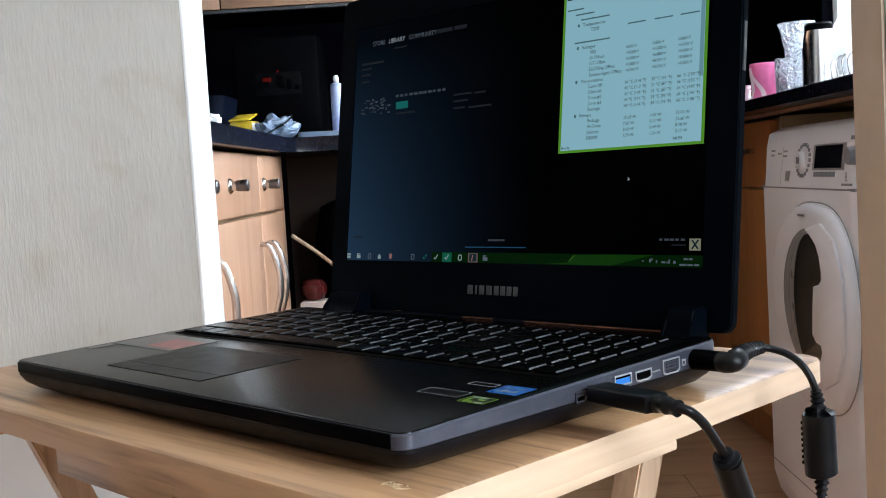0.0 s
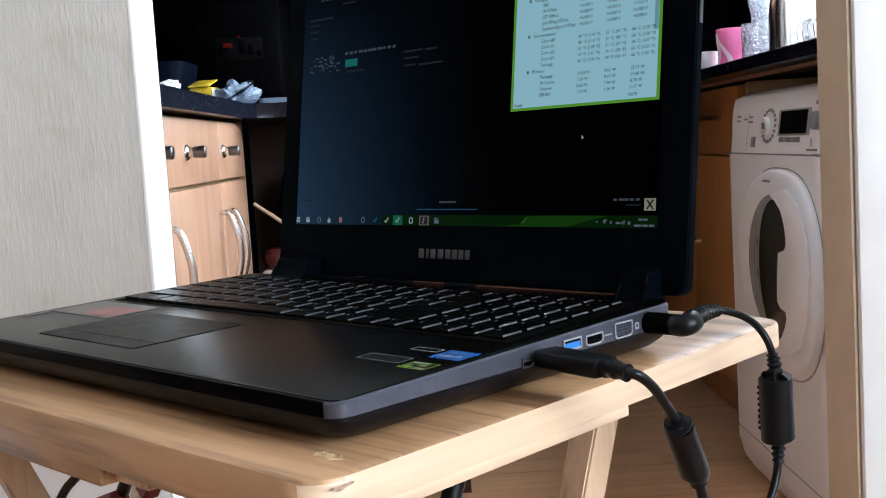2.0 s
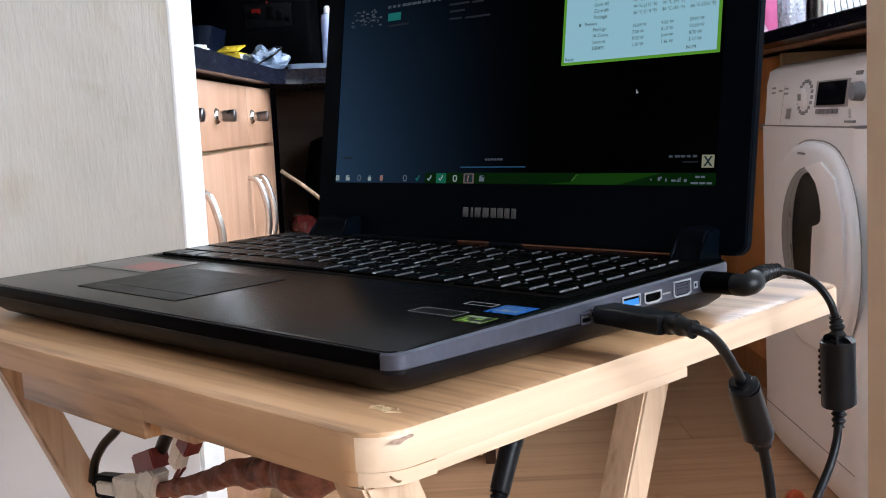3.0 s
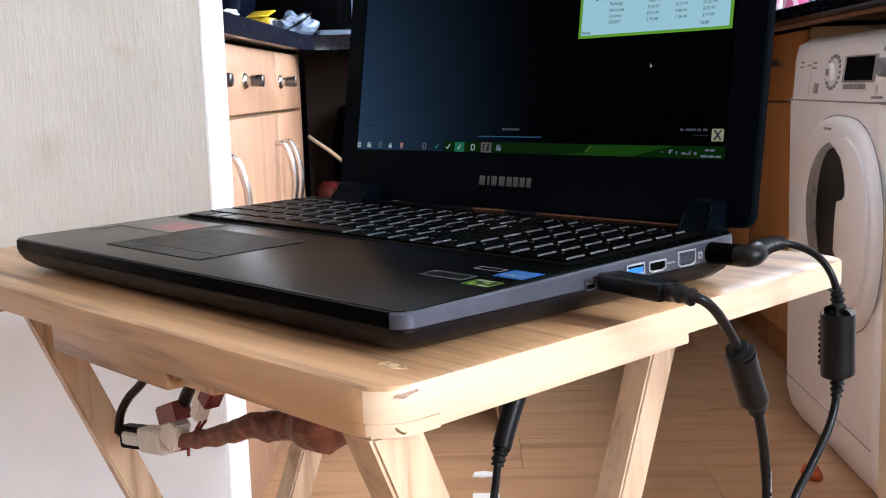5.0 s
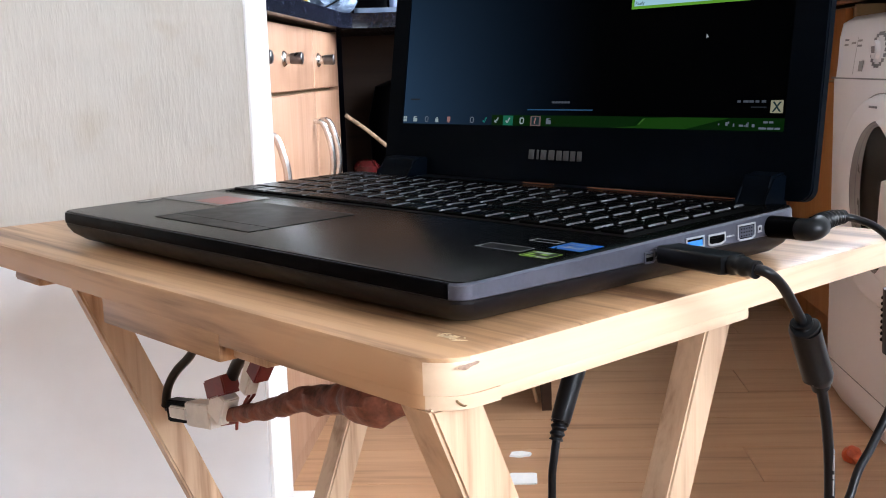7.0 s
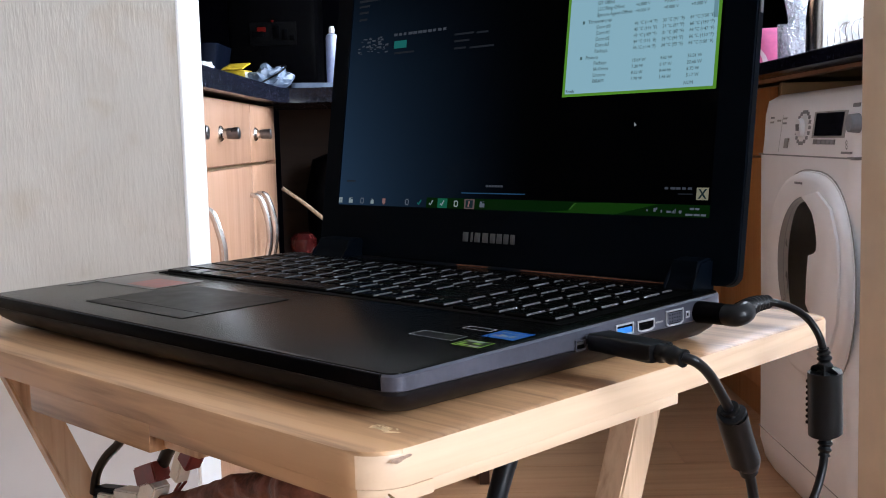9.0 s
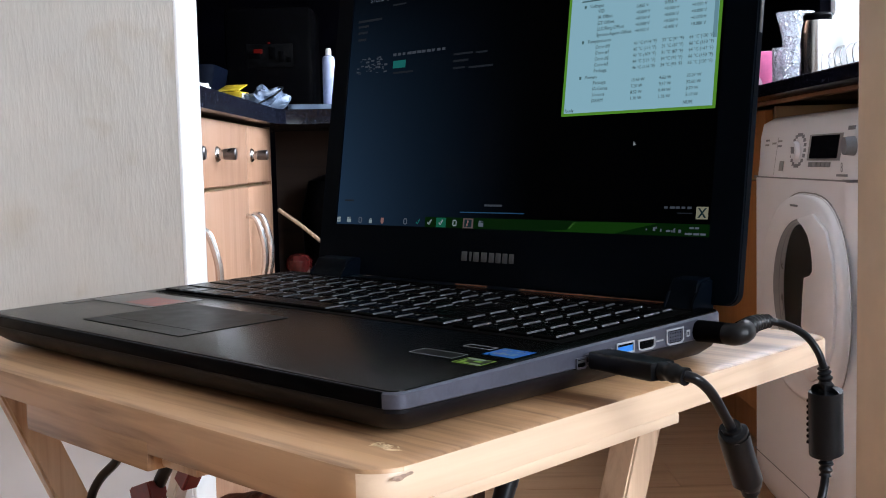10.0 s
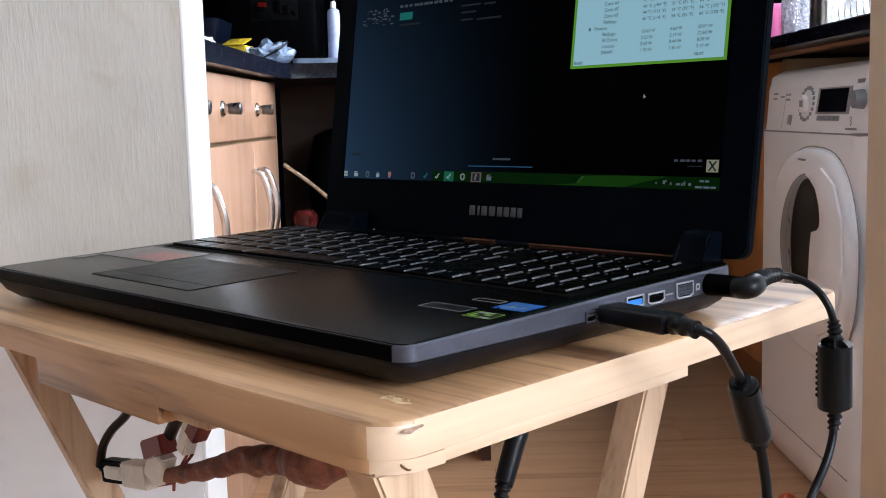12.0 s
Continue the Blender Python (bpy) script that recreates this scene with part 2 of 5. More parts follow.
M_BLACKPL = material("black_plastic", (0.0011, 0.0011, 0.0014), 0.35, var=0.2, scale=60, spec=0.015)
M_GREYPL = material("grey_plastic", (0.06, 0.06, 0.062), 0.4, var=0.2, scale=60)
M_APTRIM = material("dull_grey_trim", (0.0022, 0.0022, 0.0025), 0.5, var=0.6, scale=40, spec=0.03)
M_REDLAMP = glow("red_lamp", (1.0, 0.04, 0.03), 0.10)
M_CERAMIC = material("white_ceramic", (0.80, 0.81, 0.83), 0.2, var=0.02, scale=12)
M_ORANGE = material("orange_toy_plastic", (0.50, 0.09, 0.03), 0.4, var=0.2, scale=60)
M_HOOK = material("dull_brass_wire", (0.22, 0.14, 0.07), 0.4, 0.8, var=0.1, scale=60)
M_BRASS = material("brass", (0.55, 0.36, 0.14), 0.3, 1.0, var=0.1, scale=60)


def cut_glass():
    m = bpy.data.materials.new("cut_glass")
    m.use_nodes = True
    n, ln = m.node_tree.nodes, m.node_tree.links
    b = n["Principled BSDF"]
    b.inputs["Base Color"].default_value = (0.90, 0.94, 1.0, 1)
    b.inputs["Transmission Weight"].default_value = 0.78
    b.inputs["Roughness"].default_value = 0.08
    v = n.new("ShaderNodeTexVoronoi")
    v.inputs["Scale"].default_value = 130.0
    bp = n.new("ShaderNodeBump")
    bp.inputs["Strength"].default_value, bp.inputs["Distance"].default_value = 1.0, 0.006
    tc = n.new("ShaderNodeTexCoord")
    ln.new(tc.outputs["Object"], v.inputs["Vector"])
    ln.new(v.outputs["Distance"], bp.inputs["Height"])
    ln.new(bp.outputs[0], b.inputs["Normal"])
    return m


M_GLASS = cut_glass()


def pane_glass():
    m = bpy.data.materials.new("window_glass")
    m.use_nodes = True
    b = m.node_tree.nodes["Principled BSDF"]
    b.inputs["Transmission Weight"].default_value = 1.0
    b.inputs["Roughness"].default_value = 0.0
    b.inputs["IOR"].default_value = 1.05
    return m


M_PANE = pane_glass()


# ---- building helpers ----
def box(bm, x0, x1, y0, y1, z0, z1, bevel=0.0, seg=2):
    vs = [bm.verts.new((x, y, z)) for x in (x0, x1) for y in (y0, y1) for z in (z0, z1)]
    fs = [bm.faces.new([vs[i] for i in f]) for f in ((0, 1, 3, 2), (4, 6, 7, 5), (0, 4, 5, 1), (2, 3, 7, 6), (0, 2, 6, 4), (1, 5, 7, 3))]
    if bevel:
        edges = {e for f in fs for e in f.edges}
        bmesh.ops.bevel(bm, geom=list(edges), offset=bevel, segments=seg, profile=0.5, affect="EDGES")
    return vs


def cube(x0, x1, y0, y1, z0, z1, bevel=0.0, seg=2):
    bm = bmesh.new()
    box(bm, x0, x1, y0, y1, z0, z1, bevel, seg)
    return bm


def rounded(x0, x1, y0, y1, r, n=8):
    """Points of a rectangle with round corners, anticlockwise."""
    out = []
    for cx, cy, a in ((x1 - r, y1 - r, 0), (x0 + r, y1 - r, 90), (x0 + r, y0 + r, 180), (x1 - r, y0 + r, 270)):
        for k in range(n + 1):
            t = radians(a + 90 * k / n)
            out.append((cx + r * math.cos(t), cy + r * math.sin(t)))
    return out


def loft(bm, rings, closed=True, caps=True):
    """Joins rings of equal length into a skin."""
    made = [[bm.verts.new(p) for p in ring] for ring in rings]
    n = len(rings[0])
    for a, b in zip(made, made[1:]):
        for k in range(n if closed else n - 1):
            bm.faces.new((a[k], a[(k + 1) % n], b[(k + 1) % n], b[k]))
    if caps:
        bm.faces.new(made[0][::-1])
        bm.faces.new(made[-1])
    return made


def lathe(profile, seg=32, caps=False):
    bm = bmesh.new()
    loft(bm, [[(r * math.cos(2 * math.pi * k / seg), r * math.sin(2 * math.pi * k / seg), z) for k in range(seg)] for r, z in profile], caps=caps)
    return bm


def spline(points, n=10):
    """Catmull-Rom through the points."""
    p = [Vector(q) for q in points]
    p = [2 * p[0] - p[1]] + p + [2 * p[-1] - p[-2]]
    out = []
    for a, b, c, d in zip(p, p[1:], p[2:], p[3:]):
        for k in range(n):
            t = k / n
            out.append(0.5 * (2 * b + (c - a) * t + (2 * a - 5 * b + 4 * c - d) * t * t + (3 * b - a - 3 * c + d) * t ** 3))
    out.append(p[-2])
    return out


def tube(bm, points, radius, seg=12, smooth=10, caps=True):
    """A round bar along a smooth line; radius is a number or a function of 0..1."""
    line = spline(points, smooth) if smooth else [Vector(q) for q in points]
    rings, up = [], Vector((0.13, 0.29, 0.95)).normalized()
    for i, p in enumerate(line):
        d = (line[min(i + 1, len(line) - 1)] - line[max(i - 1, 0)]).normalized()
        side = d.cross(up)
        if side.length < 1e-3:
            side = d.cross(Vector((1, 0, 0)))
        side.normalize()
        up = side.cross(d).normalized()
        r = radius(i / (len(line) - 1)) if callable(radius) else radius
        rings.append([p + r * (math.cos(2 * math.pi * k / seg) * side + math.sin(2 * math.pi * k / seg) * up) for k in range(seg)])
    loft(bm, rings, caps=caps)
    return bm


def finish(bm, smooth_angle=35):
    bmesh.ops.recalc_face_normals(bm, faces=bm.faces[:])
    for f in bm.faces:
        f.smooth = True
    for e in bm.edges:
        if len(e.link_faces) == 2 and e.calc_face_angle() > radians(smooth_angle):
            e.smooth = False


def mesh_of(name, bm, mat, angle=35):
    finish(bm, angle)
    me = bpy.data.meshes.new(name)
    bm.to_mesh(me)
    bm.free()
    me.materials.append(mat)
    return me


def part(name, bm, mat, parent, label="", angle=35):
    ob = new(name, mesh_of(name, bm, mat, angle))
    ob.parent = parent
    return tagged(ob, label)


def thing(name, m, label, category, group=""):
    ob = new(name)
    ob.matrix_world = m
    ob.empty_display_size = 0.05
    return tagged(ob, label, category, group)


def single(name, bm, mat, m, label, category, group="", angle=35):
    """A thing of one piece."""
    ob = new(name, mesh_of(name, bm, mat, angle))
    ob.matrix_world = m
    return tagged(ob, label, category, group)


def setting(name, bm, mat, label="", category=""):
    return tagged(new(name, mesh_of(name, bm, mat)), label, category or name.split("_")[0], kind="structure")


def words(bm, text, size, m, align="LEFT"):
    """Lettering in the built-in font, laid flat by the pose m, as faces of bm."""
    cu = bpy.data.curves.new("lettering", "FONT")
    cu.body, cu.size, cu.align_x, cu.resolution_u = text, size, align, 2
    ob = bpy.data.objects.new("lettering", cu)
    me = bpy.data.meshes.new_from_object(ob)
    me.transform(m)
    bm.from_mesh(me)
    bpy.data.objects.remove(ob)
    bpy.data.curves.remove(cu)
    bpy.data.meshes.remove(me)


# ---- structure: living room, door opening, kitchen ----
DY0, DY1 = 0.68, 0.77      # faces of the wall with the door opening
OX0, OX1 = -0.248, 0.478   # the opening
H = 2.40

floor_bm = cube(-2.3, 1.95, -3.3, 3.75, -0.06, -0.004)
floor = setting("floor", floor_bm, M_GAP, "warm brown oak laminate floor in long boards", "floor")
setting("ceiling", cube(-2.3, 1.95, -3.3, 3.75, H, H + 0.08), M_CEIL, "plain off-white painted ceiling")

bm = bmesh.new()
box(bm, -2.2, OX0, DY0, DY1, 0.60, H)
box(bm, OX0, OX1, DY0, DY1, 2.05, H)
setting("wall_door", bm, M_WALL, "beige vertically ribbed wallpaper wall beside the door opening", "wall")
setting("wall_door_lower", cube(-2.2, OX0, DY0 - 0.003, DY1, 0.0, 0.60), M_DADO, "smooth white painted lower part of the wall", "wall")
setting("wall_door_right", cube(OX1, 1.85, DY0 + 0.008, DY1, 0.0, H), M_DADO, "white painted wall beside the door opening", "wall")
bm = cube(OX0, OX0 + 0.004, DY0 - 0.001, DY1 + 0.001, 0.0, 2.05, 0.0012)
setting("trim_left", bm, M_WHITE, "white gloss painted door lining", "trim")
bm = cube(OX1 - 0.004, OX1, DY0 + 0.004, DY1 + 0.001, 0.0, 2.05, 0.0012)
setting("trim_right", bm, M_CREAM, "cream painted door lining", "trim")
bm = cube(OX1 + 0.0005, OX1 + 0.075, DY0 - 0.004, DY0 + 0.008, 0.0, 2.12, 0.003)
setting("trim_architrave", bm, M_WHITE, "white gloss painted architrave with small knocks", "trim")

bm = lathe([(0.0, 0.0015), (0.002, 0.0012), (0.0026, 0.0)], 12)
setting("trim_nail", bm, M_GREYPL, "small dark nail head in the architrave", "trim").matrix_world = pose(0.515, DY0 - 0.004, 0.815, 90, 0, 0)

# living room shell
setting("wall_living_left", cube(-2.3, -2.2, -3.3, DY1, 0, H), M_WALL_DARK, "buff papered living room wall", "wall")
setting("wall_living_back", cube(-2.3, 1.95, -3.4, -3.3, 0, H), M_WALL_DARK, "buff papered living room wall", "wall")


def window_wall(name, x0, x1, y0, y1, wy0, wy1, wz0, wz1, mat, label):
    bm = bmesh.new()
    box(bm, x0, x1, y0, wy0, 0, H)
    box(bm, x0, x1, wy1, y1, 0, H)
    box(bm, x0, x1, wy0, wy1, 0, wz0)
    box(bm, x0, x1, wy0, wy1, wz1, H)
    return setting(name, bm, mat, label, "wall")


def window(name, x, y0, y1, z0, z1, bars):
    """A white window with a sill, built in the plane x."""
    w = tagged(new(name), "white painted window with bright daylight behind", "window", kind="structure")
    f = 0.045
    part("window_frame", cube(x, x + 0.06, y0, y1, z0, z0 + f, 0.004), M_WHITE, w)
    part("window_frame", cube(x, x + 0.06, y0, y1, z1 - f, z1, 0.004), M_WHITE, w)
    edges = [y0 + (y1 - y0) * k / bars for k in range(bars + 1)]
    for k, y in enumerate(edges):
        a = min(max(y - f / 2, y0), y1 - f)
        part("window_bar", cube(x + 0.001, x + 0.059, a, a + f, z0 + f, z1 - f, 0.004), M_WHITE, w)
    for a, b in zip(edges, edges[1:]):
        ob = part("pane", cube(x + 0.026, x + 0.032, a + f / 2, b - f / 2, z0 + f, z1 - f), M_PANE, w)
        ob.visible_shadow = False
    part("window_sill", cube(x - 0.13, x + 0.0, y0 - 0.03, y1 + 0.03, z0 - 0.025, z0 + 0.0, 0.006), M_WHITE, w)
    return w


window_wall("wall_living_right", 1.75, 1.87, -3.3, DY1, -2.6, -0.9, 0.85, 2.05, M_DADO, "white wall with the living room window")
window("window_1", 1.78, -2.6, -0.9, 0.85, 2.05, 2)

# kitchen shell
setting("wall_kitchen_left", cube(-1.06, -0.96, DY1, 3.6, 0, H), M_NEARBLACK, "near-black kitchen wall", "wall")
setting("wall_kitchen_back", cube(-1.06, 1.28, 3.6, 3.7, 0, H), M_NEARBLACK, "near-black kitchen back wall", "wall")
window_wall("wall_kitchen_right", 1.16, 1.28, DY1, 3.6, 0.95, 2.92, 1.0, 2.05, M_NEARBLACK, "near-black kitchen wall with a wide window")
window("window_2", 1.19, 0.95, 2.92, 1.0, 2.05, 2)

# ---- kitchen units ----
LX = -0.36   # front of the left-hand units


def bow_handle(parent, x, y, z0, z1):
    """A chrome bow handle that stands out towards +x."""
    bm = bmesh.new()
    mid = (z0 + z1) / 2
    tube(bm, [(x, y, z0), (x + 0.018, y, z0 + 0.006), (x + 0.031, y, mid - 0.03), (x + 0.034, y, mid), (x + 0.031, y, mid + 0.03), (x + 0.018, y, z1 - 0.006), (x, y, z1)], lambda t: 0.0048 + 0.0018 * math.sin(math.pi * t), 10, 8)
    part("handle", bm, M_CHROME, parent, "chrome bow handle")


def knob(parent, x, y, z, sign=1):
    """A turned knob: a bright rosette, a short stem and a dark rounded head."""
    bm = bmesh.new()
    def along(*ds):
        return [(x + sign * d, y, z) for d in ds]
    tube(bm, along(0.0, 0.0025, 0.0055), lambda t: 0.0140 - 0.0035 * t * t, 20, 4)
    tube(bm, along(0.005, 0.009, 0.014), 0.0085, 16, 4)
    h = part("handle", bm, M_CHROME, parent, "turned pewter knob")
    bm = tube(bmesh.new(), along(0.0125, 0.020, 0.028, 0.0335), lambda t: 0.0092 + 0.0016 * t - 0.0026 * max(0.0, t - 0.88) / 0.12, 18, 6)
    part("end_cap", bm, M_KNOB, h, "dark knob head")


def base_unit(x, y0, y1, depth, facing, label, handle_y, knob_y, drawer=0.742, top=0.866, front=M_BEECH):
    """A base cabinet with a drawer over a door, front at x, looking along facing (+1 or -1)."""
    u = thing("base_cabinet", pose(x, y0, 0), label, "cabinet", "fitted base cabinets")
    s, w = facing, y1 - y0
    def bx(a, b, c0, c1, z0, z1, bev):
        lo, hi = sorted((a * s, b * s))
        return cube(lo, hi, c0, c1, z0, z1, bev)
    part("carcass", bx(-depth, -0.021, 0.0005, w - 0.0005, 0.12, top - 0.004, 0.0), M_BEECH_IN, u)
    part("plinth", bx(-0.07, -0.055, 0.0005, w - 0.0005, 0.0, 0.119, 0.0), front, u)
    d = part("drawer_front", bx(-0.02, 0, 0.002, w - 0.002, drawer + 0.003, top - 0.008, 0.003), front, u)
    p = part("door", bx(-0.02, 0, 0.002, w - 0.002, 0.125, drawer - 0.003, 0.003), front, u)
    if knob_y is not None:
        knob(d, 0.0, knob_y - y0, 0.80, s)
    if handle_y is not None:
        bow_handle(p, 0.0, handle_y - y0, 0.535, 0.685)
    return u


base_unit(LX, 0.80, 1.260, 0.58, 1, "beech-effect base cabinet with drawer and chrome bow handle", 1.225, 1.165)
base_unit(LX, 1.260, 1.683, 0.58, 1, "beech-effect base cabinet with pewter drawer knob", 1.648, 1.40)
base_unit(LX, 1.683, 1.962, 0.58, 1, "narrow beech-effect base cabinet under a black worktop", 1.72, 1.725)

# curved end post of the left-hand run
bm = bmesh.new()
ring = [(LX - 0.12, 1.9625), (LX - 0.001, 1.9625), (LX - 0.003, 1.985), (LX - 0.013, 2.008), (LX - 0.032, 2.028), (LX - 0.060, 2.042), (LX - 0.12, 2.046)]
loft(bm, [[(x, y, 0.0) for x, y in ring], [(x, y, 0.862) for x, y in ring]])
single("end_post", bm, M_BEECH, pose(0, 0, 0), "rounded beech-effect end post of the kitchen run", "cabinet")

# L-shaped black worktop: left run and return
WT0, WT1 = 0.866, 0.897
bm = bmesh.new()
ring = [(-0.958, 0.785), (LX + 0.03, 0.785), (LX + 0.03, 1.86), (LX + 0.045, 1.90), (LX + 0.085, 1.915), (0.10, 1.915), (0.10, 2.55), (-0.958, 2.55)]
loft(bm, [[(x, y, WT0) for x, y in ring], [(x, y, WT1 - 0.004) for x, y in ring], [(x * 0.998, y * 0.999, WT1) for x, y in ring]])
single("worktop", bm, M_WORKTOP, pose(0, 0, 0), "black speckled laminate worktop of the corner run", "worktop")
# return panel with the shade put into its colour; open space beneath the worktop
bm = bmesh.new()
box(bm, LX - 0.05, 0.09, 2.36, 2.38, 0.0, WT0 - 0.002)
wr = thing("worktop_support", pose(0, 0, 0), "wooden panels carrying the worktop return, shade darkened into their colour", "support")
part("back_panel", bm, M_SHADED_WOOD, wr)
part("end_panel", cube(0.07, 0.092, 1.98, 2.35, 0.0, WT0 - 0.002), M_SHADED_WOOD, wr)
# things in the open space
bm = tube(bmesh.new(), [(-0.362, 2.06, 0.679), (-0.276, 2.06, 0.611), (-0.05, 2.05, 0.40), (0.06, 2.02, 0.008)], 0.0045, 10, 6)
single("broom_stick", bm, M_PINE_Z, pose(0, 0, 0), "thin pale wooden stick leaning in the dark space", "stick")
bm = lathe([(0.0, 0.0), (0.022, 0.002), (0.030, 0.018), (0.030, 0.034), (0.020, 0.046), (0.0, 0.049)], 20)
single("red_pot", bm, material("dark_red_enamel", (0.05, 0.005, 0.005), 0.25, var=0.2, scale=20), pose(-0.315, 2.03, 0.5305), "dark red rounded pot standing on a box", "pot")
single("storage_box", cube(-0.042, 0.055, -0.045, 0.03, 0, 0.53, 0.003), material("pale_card", (0.40, 0.33, 0.29), 0.8, var=0.1, scale=20), pose(-0.30, 2.03, 0.0), "tall pale cardboard box under the worktop", "box")

# made-up black form that fills the recess where there is deep shade
bm = bmesh.new()
loft(bm, [[(x * s, y * s, z) for x, y in rounded(-0.19, 0.19, -0.10, 0.10, 0.05)] for s, z in ((0.86, 0.0), (0.98, 0.60), (1.0, 0.66), (0.9, 0.74), (0.5, 0.77))])
single("bin", bm, M_BLACKPL, pose(-0.135, 2.22, 0.0), "black rounded form added to darken the space below the worktop", "bin")

# wall cupboard over the return
CUP = 1.236
wc = thing("wall_cupboard", pose(0, 0, 0), "beech-effect wall cupboard with a thin grey lower edge", "cupboard")
part("carcass", cube(-0.958, 0.30, 2.322, 2.62, CUP + 0.020, 1.95, 0.002), M_BEECH, wc)
part("underside", cube(-0.957, 0.299, 2.323, 2.615, CUP + 0.002, CUP + 0.019), M_BLACKPL, wc, "black underside")
part("cornice", cube(-0.958, 0.30, 2.30, 2.32, CUP - 0.004, CUP + 0.004, 0.001), M_GREYPL, wc, "thin grey edge strip")
for k in range(3):
    part("door", cube(-0.958 + 0.42 * k, -0.541 + 0.42 * k, 2.30, 2.32, CUP + 0.006, 1.95, 0.003), M_BEECH, wc)

# right-hand run
RX = 0.80
orange_unit = base_unit(RX, 2.245, 2.75, 0.34, -1, "orange-brown beech-effect cabinet in shade beside the washing machine", None, None, drawer=0.715, top=0.893, front=M_BEECH_SHADE)
base_unit(RX, 2.75, 3.25, 0.34, -1, "orange-brown beech-effect cabinet in shade", None, None, drawer=0.715, top=0.893, front=M_BEECH_SHADE)
hb = part("drawer_handle", tube(bmesh.new(), [(-0.024, 0.130, 0.812), (-0.028, 0.230, 0.812), (-0.024, 0.330, 0.812)], 0.0062, 12, 4), M_KNOB, orange_unit, "pewter bar handle")
for y in (0.160, 0.300):
    part("foot", tube(bmesh.new(), [(0.0, y, 0.812), (-0.012, y, 0.812), (-0.024, y, 0.812)], 0.0075, 12, 3), M_CHROME, hb)
hb = part("door_handle", tube(bmesh.new(), [(-0.012, 0.42, 0.468), (-0.026, 0.42, 0.50), (-0.030, 0.42, 0.55), (-0.026, 0.42, 0.60), (-0.012, 0.42, 0.632)], 0.0032, 10, 6), M_KNOB, orange_unit, "slim dark bow handle with brass ends")
for z in (0.468, 0.632):
    part("end_knob", tube(bmesh.new(), [(0.0, 0.42, z), (-0.008, 0.42, z), (-0.016, 0.42, z)], lambda t: 0.0075 - 0.003 * t, 12, 3), M_BRASS, hb)
single("side_panel", cube(0.82, 1.15, 2.222, 2.24, 0.0, 0.893, 0.001), M_BEECH_IN, pose(0, 0, 0), "pale board at the side of the appliance gap", "panel")
single("worktop_right", cube(0.712, 1.156, 0.80, 3.30, 0.902, 0.930, 0.004), M_WORKTOP, pose(0, 0, 0), "black laminate worktop above the washing machine", "worktop").name = "worktop"
single("worktop_batten", cube(0.775, 0.80, 0.80, 2.70, 0.894, 0.901), M_BEECH, pose(0, 0, 0), "brown batten under the worktop edge", "batten")


# ---- washing machine ----
def loft_bm(rings):
    bm = bmesh.new()
    loft(bm, rings)
    return bm


